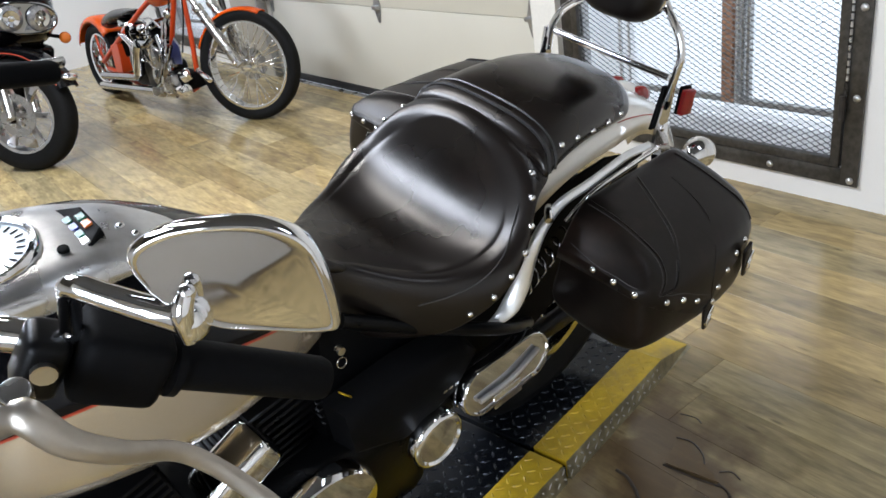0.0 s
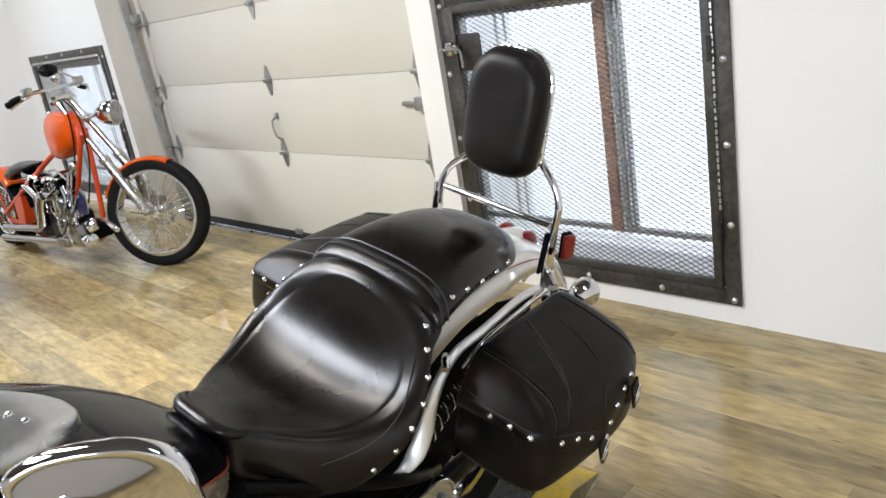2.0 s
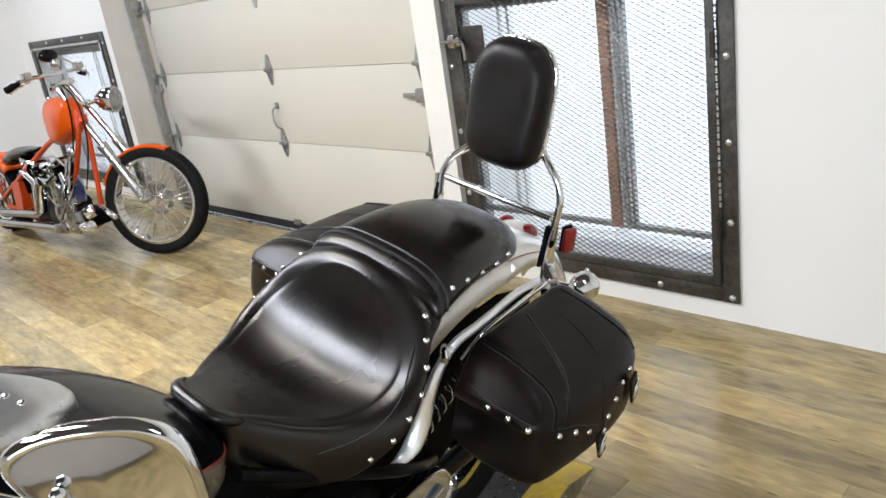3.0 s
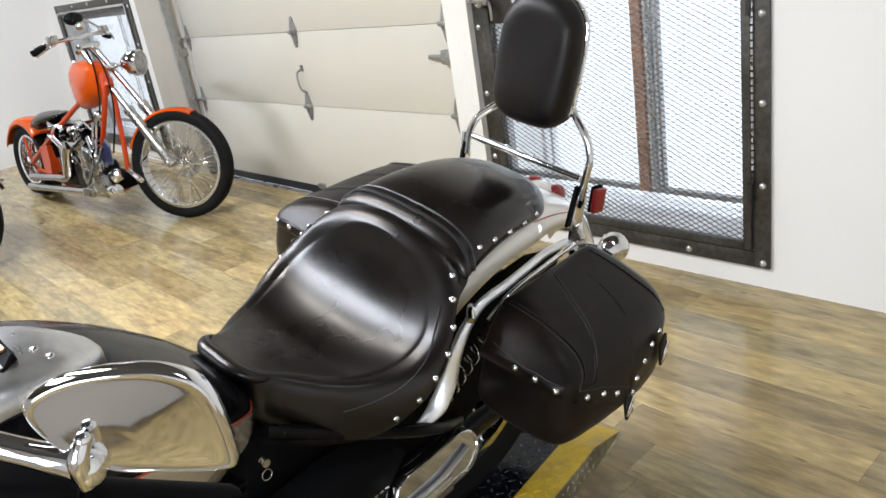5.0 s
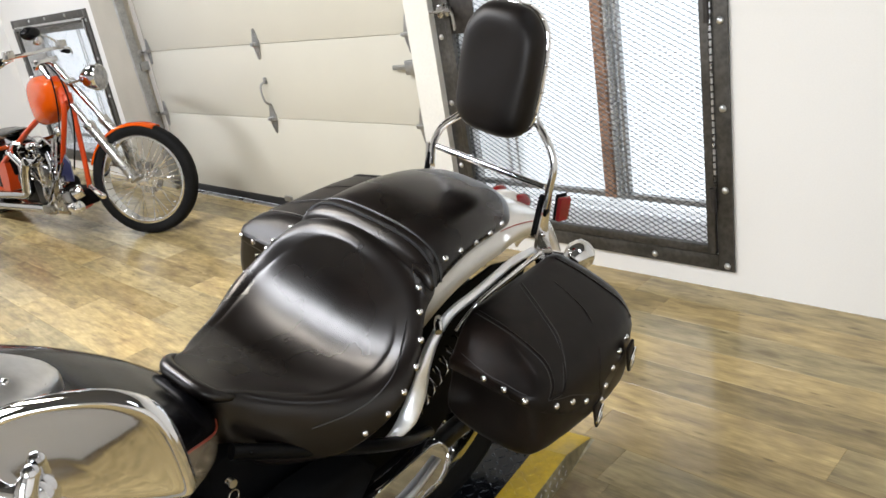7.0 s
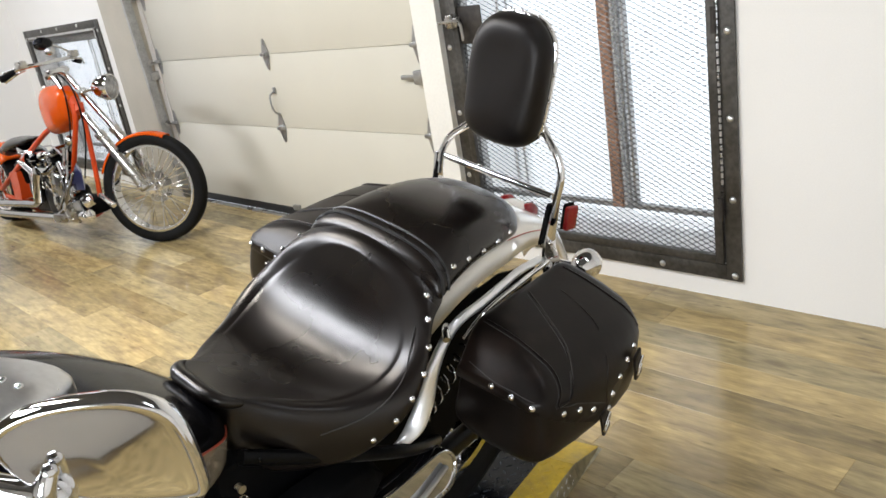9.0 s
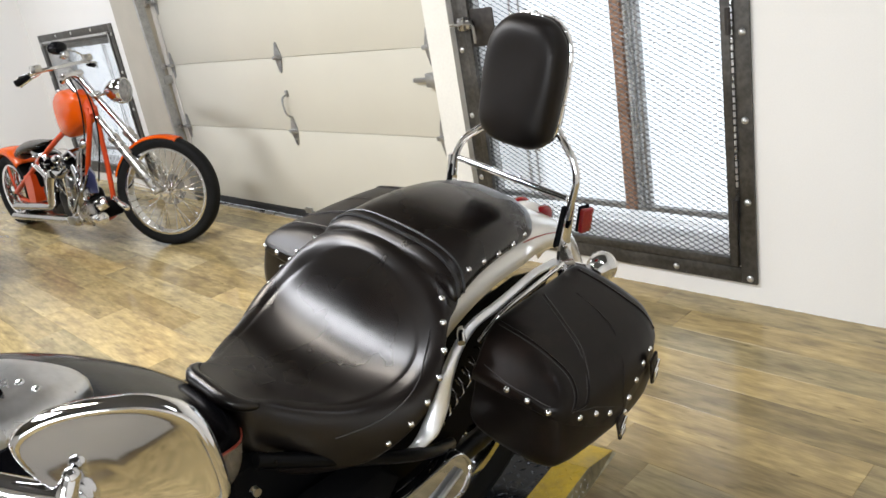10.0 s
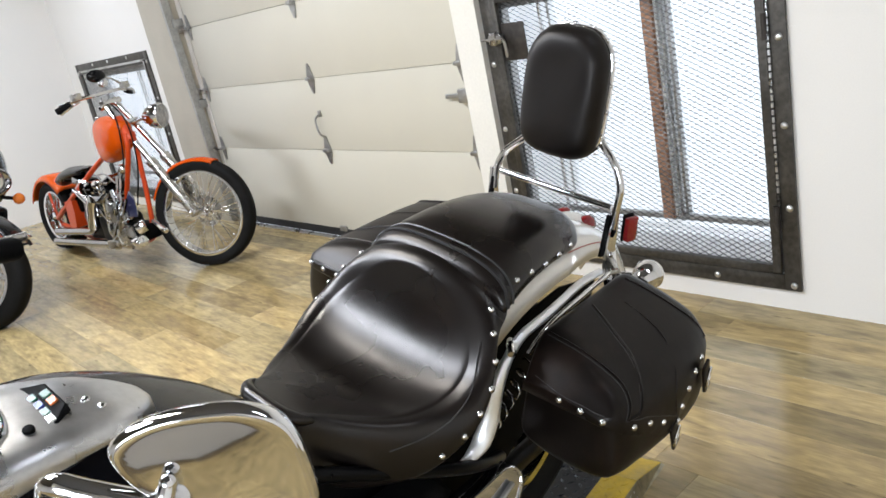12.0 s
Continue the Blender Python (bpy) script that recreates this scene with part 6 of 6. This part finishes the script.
part("timing_case", box(BM(), (-0.06, -0.02, -0.08), (0.06, 0.02, 0.08), 0.018, 2, Matrix.Translation(C(-1.08, 0.36, -0.12)) @ pose(0, 0, 0, 0, 20, 0)), SATIN, eng2, "polished timing case")
for pts, rr in (([C(-0.86, 0.62, -0.09), C(-0.93, 0.50, -0.13), C(-0.98, 0.36, -0.15), C(-1.06, 0.22, -0.16)], 0.009), ([C(-0.82, 0.60, -0.08), C(-0.90, 0.46, -0.14), C(-0.93, 0.30, -0.16)], 0.007), ([C(-1.42, 0.50, -0.10), C(-1.48, 0.40, -0.13), C(-1.44, 0.28, -0.13)], 0.008), ([C(-1.14, 0.62, -0.06), C(-1.02, 0.63, -0.09), C(-0.90, 0.57, -0.10)], 0.006)):
    part("braided_line", tube(BM(), pts, rr, 8, 5), SATIN, eng2, "braided steel line")
part("air_cleaner", lathe(BM(), [(0.050, 0), (0.056, 0.02), (0.046, 0.040), (0, 0.045)], frame_of((0.2, -1, 0.1), C(-1.34, 0.545, -0.12)), 24), CHROME, eng2, "chrome air cleaner")
part("intake_cover", ball(BM(), C(-1.18, 0.56, -0.10), 0.05, (1.5, 0.8, 0.7)), CHROME, eng2)
part("cam_cover", lathe(BM(), [(0.070, 0), (0.066, 0.015), (0.05, 0.024), (0, 0.028)], frame_of((0.1, -1, 0.1), C(-1.12, 0.24, -0.12)), 24), SATIN, eng2, "polished cam cover")
for k in range(5):
    part("cover_screw", ball(BM(), C(-1.12 + 0.055 * math.cos(k * 1.256), 0.24 + 0.055 * math.sin(k * 1.256), -0.145), 0.008), CHROME, eng2)
for pts, rr in (([C(-1.06, 0.50, -0.10), C(-1.16, 0.47, -0.15), C(-1.28, 0.47, -0.15), C(-1.33, 0.42, -0.15), C(-1.40, 0.28, -0.15), C(-1.48, 0.225, -0.15), C(-1.65, 0.215, -0.15), C(-2.09, 0.195, -0.15)], 0.023),
            ([C(-0.98, 0.50, -0.08), C(-0.94, 0.40, -0.14), C(-1.02, 0.24, -0.15), C(-1.20, 0.150, -0.15), C(-1.40, 0.135, -0.15), C(-2.17, 0.115, -0.15)], 0.021)):
    part("exhaust_pipe", tube(BM(), pts, rr * 1.35, 14, 6), CHROME_SHADED, chop, "chrome exhaust pipe in a shaded tone")
part("heat_shield", tube(BM(), [C(-1.29, 0.475, -0.17), C(-1.35, 0.41, -0.175), C(-1.42, 0.265, -0.175)], 0.042, 14, 5), CHROME, chop, "chrome heat shield")
ot = [[C(a * 0.5 - 0.70, b + 0.04, 0) + Vector((0, o, 0)) for a, b in ((-1.834, 0.385), (-1.70, 0.40), (-1.571, 0.396), (-1.60, 0.29), (-1.674, 0.184), (-1.78, 0.165), (-1.894, 0.17), (-1.87, 0.28))] for o in (0.11, -0.10, -0.115)]
part("oil_tank", loft(BM(), ot), ORANGEFR, chop, "orange oil tank under the saddle", sharp=30)
part("battery_box", box(BM(), (-0.06, -0.08, -0.08), (0.06, 0.08, 0.08), 0.02, 2, Matrix.Translation(C(-1.52, 0.41))), BLACKST, chop, "black battery box")
part("canister", cyl(BM(), C(-0.80, 0.25, -0.13), C(-0.68, 0.265, -0.06), 0.042, seg=24, bevel=0.006), CHROME, chop, "chrome canister")
part("coil_box", loft(BM(), [[C(a, b, o) for a, b in ((-0.93, 0.33), (-0.74, 0.335), (-0.72, 0.45), (-0.77, 0.50), (-0.82, 0.46))] for o in (-0.10, -0.03)]), BLUEAN, chop, "dark blue bag between frame tubes", smooth=False)
part("regulator", box(BM(), (-0.14, -0.07, -0.055), (0.14, 0.07, 0.055), 0.025, 2, Matrix.Translation(C(-0.74, 0.20))), BLACKPL, chop, "black lower housing")
for d in (0.0, 0.05):
    part("shift_rod", tube(BM(), [C(-0.86 + d, 0.47, -0.14), C(-1.00 + d, 0.34, -0.16), C(-1.22 + d, 0.15, -0.17)], 0.009, 8, 3), CHROME_SHADED, chop, "chrome control rod")
part("foot_control", box(BM(), (-0.07, -0.02, -0.03), (0.07, 0.02, 0.03), 0.010, 2, Matrix.Translation(C(-1.18, 0.15, -0.18))), SATIN, chop, "polished foot control")
part("horn", ball(BM(), C(-0.74, 0.66, -0.06), 0.035, (1, 1, 1)), SATIN, chop, "round horn")
part("forward_peg", cyl(BM(), C(-0.55, 0.30, -0.08), C(-0.40, 0.30, -0.22), 0.016, seg=14, bevel=0.004), CHROME, chop, "chrome forward footpeg")
part("kick_stand", tube(BM(), [C(-1.05, 0.12, 0.06), C(-1.02, 0.02, 0.09), C(-1.02, 0.004, 0.10)], 0.010, 8, 4), BLACKST, chop, "side stand")
part("chain_guard", box(BM(), (-0.36, -0.012, -0.02), (0.36, 0.012, 0.02), 0.006, 2, Matrix.Translation(C(-1.62, 0.29, 0.12))), BLACKST, chop)
for pts in ([C(-0.66, 1.10, -0.03), C(-0.62, 0.96, -0.06), C(-0.70, 0.72, -0.07), C(-0.88, 0.52, -0.08)], [C(-0.66, 1.12, 0.03), C(-0.50, 0.98, 0.0), C(-0.52, 0.70, -0.02), C(-0.70, 0.40, -0.05)]):
    part("cable", tube(BM(), pts, 0.005, 6, 6), BLACKPL, chop, "black control cable")

# ---- black touring motorcycle ----
tour = thing("touring_motorcycle", "black touring motorcycle with twin headlights and cast front wheel", "motorcycle", pose(-1.12, -2.00, 0, -13, 0, 4))
ST2 = radians(38)
TA = Vector((math.sin(ST2), -math.cos(ST2), 0)).normalized()
wheel(tour, (0, 0, 0.345), 0.345, 0.135, 0.235, TA, cast=6, name="front_wheel", rim_mat=ALU, disc=0.130, disc_side=1)
for sd in (1, -1):
    o = TA * 0.115 * sd
    leg = part("fork_leg", cyl(BM(), Vector((0.0, 0, 0.33)) + o, Vector((-0.36, 0, 0.98)) + o, 0.030, seg=20), SATIN, tour, "chrome fork leg")
    part("caliper", box(BM(), (-0.05, -0.025, -0.06), (0.05, 0.025, 0.06), 0.012, 2, Matrix.Translation(Vector((-0.14, 0, 0.42)) + o)), CHROME, leg)
fw = Vector((math.cos(ST2), math.sin(ST2), 0))
loops = []
for i in range(25):
    a = radians(28 + 140 * i / 24)
    lp = []
    for k in range(13):
        b = math.pi * k / 12
        r = 0.355 + 0.045 * math.sin(b) ** 0.7
        lp.append(Vector((0, 0, 0.345)) + fw * r * math.cos(a) + Vector((0, 0, r * math.sin(a))) + TA * 0.088 * math.copysign(abs(math.cos(b)) ** 0.5, math.cos(b)))
    loops.append(lp)
ff = part("front_fender", loft(BM(), loops, False, False), BLACK, tour, "gloss black front fender with a red stripe", sharp=60)
for sd in (1, -1):
    part("stripe", tube(BM(), [Vector((0, 0, 0.345)) + fw * 0.368 * math.cos(radians(a)) + Vector((0, 0, 0.368 * math.sin(radians(a)))) + TA * 0.089 * sd for a in range(32, 160, 6)], 0.004, 6, 1), REDLINE, ff, "red stripe")
part("fender_lamp", ball(BM(), Vector((0, 0, 0.345)) + fw * 0.33 + Vector((0, 0, 0.235)), 0.05, (0.9, 1.1, 0.5)), CHROME, ff, "chrome fender trim")
# fairing with two lamps
loops = []
for x, w, z0, z1 in ((-0.02, 0.10, 0.82, 0.97), (-0.04, 0.17, 0.78, 1.03), (-0.10, 0.23, 0.74, 1.10), (-0.20, 0.29, 0.70, 1.18), (-0.34, 0.33, 0.68, 1.22), (-0.46, 0.34, 0.70, 1.20)):
    zc, hz = (z0 + z1) / 2, (z1 - z0) / 2
    loops.append([(x, w * math.copysign(abs(math.cos(a)) ** 0.7, math.cos(a)), zc + hz * math.copysign(abs(math.sin(a)) ** 0.8, math.sin(a))) for a in (2 * math.pi * k / 32 for k in range(32))])
fr = part("fairing", loft(BM(), loops), BLACK, tour, "gloss black front fairing", sharp=60)
part("lamp_bezel", loft(BM(), [[(x, 0.185 * k * math.copysign(abs(math.cos(a)) ** 0.75, math.cos(a)), 0.895 + 0.088 * k * math.copysign(abs(math.sin(a)) ** 0.85, math.sin(a))) for a in (2 * math.pi * j / 32 for j in range(32))] for x, k in ((-0.05, 1.12), (-0.005, 1.10), (0.004, 1.02), (-0.010, 0.96))]), CHROME_SHADED, fr, "chrome headlight surround", sharp=60)
for sd in (1, -1):
    lm = part("headlight", lathe(BM(), [(0.078, 0), (0.074, 0.014), (0.05, 0.030), (0, 0.036)], frame_of((1, sd * 0.12, -0.05), (-0.010, sd * 0.088, 0.895)), 28), LAMPGLASS, fr, "clear round headlight")
    part("reflector", lathe(BM(), [(0.050, 0.028), (0.046, 0.036), (0.018, 0.034), (0.016, 0.040), (0, 0.042)], frame_of((1, sd * 0.12, -0.05), (-0.010, sd * 0.088, 0.895)), 20), CHROME, lm)
    ts = part("turn_signal", ball(BM(), (-0.06, sd * 0.265, 0.775), 0.036, (0.9, 1, 1)), AMBER, tour, "amber turn signal")
    part("signal_stalk", cyl(BM(), (-0.10, sd * 0.18, 0.79), (-0.075, sd * 0.25, 0.778), 0.012, seg=12), BLACKPL, ts)
    part("lower_cowl", box(BM(), (-0.30, -0.07, -0.16), (0.02, 0.07, 0.10), 0.035, 3, pose(-0.22, sd * 0.20, 0.62, 0, 12, sd * 10)), BLACK, tour, "black lower cowl")
    part("fairing_stripe", tube(BM(), [(-0.045, sd * 0.06, 1.035), (-0.10, sd * 0.16, 1.06), (-0.20, sd * 0.25, 1.07), (-0.40, sd * 0.325, 1.06)], 0.007, 8, 5), REDLINE, fr, "red stripe")
part("windscreen", loft(BM(), [[(x, y, z) for x, y, z in ((-0.16 - 0.9 * (w / 0.3) ** 2 * 0.09, w, 1.12), (-0.30 - 0.9 * (w / 0.3) ** 2 * 0.09, w * 0.85, 1.42))] for w in (-0.28, -0.2, -0.1, 0.0, 0.1, 0.2, 0.28)], False, False), GLASS, tour, "clear windscreen")
# the lamps and cowls are steered with the bars
TURN_BARS = pose(0.0, 0.082, 0.012, 0, 0, 12)
for o in tour.children:
    if o.name.split(".")[0] in ("fairing", "turn_signal", "lower_cowl", "windscreen"):
        o.matrix_basis = TURN_BARS
# tank, seat and tail behind
loops = []
for x, w, z0, z1 in ((-0.50, 0.08, 0.70, 0.86), (-0.56, 0.15, 0.66, 0.93), (-0.75, 0.18, 0.64, 0.97), (-0.98, 0.15, 0.64, 0.92), (-1.15, 0.17, 0.60, 0.80), (-1.45, 0.19, 0.58, 0.80), (-1.60, 0.16, 0.60, 0.86), (-1.95, 0.16, 0.58, 0.84), (-2.05, 0.08, 0.60, 0.78)):
    zc, hz = (z0 + z1) / 2, (z1 - z0) / 2
    loops.append([(x, w * math.cos(a), zc + hz * math.sin(a)) for a in (2 * math.pi * k / 24 for k in range(24))])
part("body", loft(BM(), loops), BLACK, tour, "gloss black tank and seat body", sharp=60)
part("engine", box(BM(), (-1.15, -0.20, 0.20), (-0.55, 0.20, 0.60), 0.06, 3), BLACKST, tour, "dark engine")
wheel(tour, (-1.68, 0, 0.33), 0.33, 0.18, 0.21, (0, 1, 0), cast=6, name="rear_wheel")
part("side_stand", tube(BM(), [(-0.95, 0.15, 0.22), (-0.93, 0.25, 0.12), (-0.92, 0.30, 0.080)], 0.012, 8, 3), BLACKST, tour, "side stand")

# ---- plank floor ----
slab("floor", [((X0, Y0, -0.12), (X1, 0, -0.0035)), ((X0, YD, -0.12), (XD, Y0, -0.0035))], SUBFLOOR, "rustic oak-look plank floor, satin finish")
floor = bpy.data.objects["floor"]
PW, PL = 0.152, 1.22
rng = random.Random(4)
plank_mesh, near, rest = None, 0, []
row = 0
y = 0.0
while y > YD + 0.01:
    x = X0 - rng.random() * PL
    ya, yb = max(y - PW, YD), y
    end = X1 if ya >= Y0 - 0.001 else XD
    while x < end:
        xa, xb = max(x, X0), min(x + PL, end)
        if xb - xa > 0.02:
            if y > -3.0 and xb - xa > PL - 0.001 and yb - ya > PW - 0.001:
                if plank_mesh is None:
                    bm = box(BM(), (-PL / 2 + 0.0003, -PW / 2 + 0.0003, -0.0034), (PL / 2 - 0.0003, PW / 2 - 0.0003, 0.0), 0.0005, 1)
                    o = part("plank", bm, PLANK, floor, smooth=False)
                    plank_mesh = o.data
                else:
                    o = new("plank", plank_mesh)
                    o.parent = floor
                o.matrix_basis = pose((xa + xb) / 2, (ya + yb) / 2, 0)
            elif y > -3.0:
                bm = box(BM(), (xa + 0.0003, ya + 0.0003, -0.0034), (xb - 0.0003, yb - 0.0003, 0.0), 0.0005, 1)
                part("plank", bm, PLANK, floor, smooth=False)
            else:
                rest.append((xa, xb, ya, yb))
        x += PL
    y -= PW
bm = BM()
for xa, xb, ya, yb in rest:
    box(bm, (xa + 0.0003, ya + 0.0003, -0.0034), (xb - 0.0003, yb - 0.0003, 0.0))
# lifted and torn scraps of the plank surface beside the dock
flap = [(3.300, -1.502), (3.428, -1.476), (3.325, -1.424), (3.268, -1.412)]
lift = (0.0060, 0.0085, 0.0012, 0.0010)
part("torn_flap", loft(BM(), [[(x, y, 0.0005 + h * 0.75) for (x, y), h in zip(flap, lift)], [(x, y, 0.0012 + h) for (x, y), h in zip(flap, lift)]]), PLANK, floor, "lifted torn flap of the plank surface", smooth=False)
for path, r in (([(3.297, -1.505), (3.36, -1.496), (3.430, -1.478)], 0.0026), ([(3.262, -1.408), (3.30, -1.398), (3.345, -1.418), (3.372, -1.452)], 0.0022), ([(3.425, -1.474), (3.448, -1.478), (3.466, -1.490)], 0.0035),
                ([(3.405, -1.440), (3.425, -1.422), (3.452, -1.430)], 0.0022), ([(3.228, -1.592), (3.262, -1.594), (3.300, -1.612), (3.325, -1.630)], 0.0042), ([(3.215, -1.330), (3.252, -1.318), (3.275, -1.326)], 0.0016)):
    part("tear", tube(BM(), [(x, y, 0.0006) for x, y in path], r, 8, 4), TORN, floor, "dark torn edge")
tagged(part("planks_beyond", bm, PLANK, floor, smooth=False), kind="stuff")
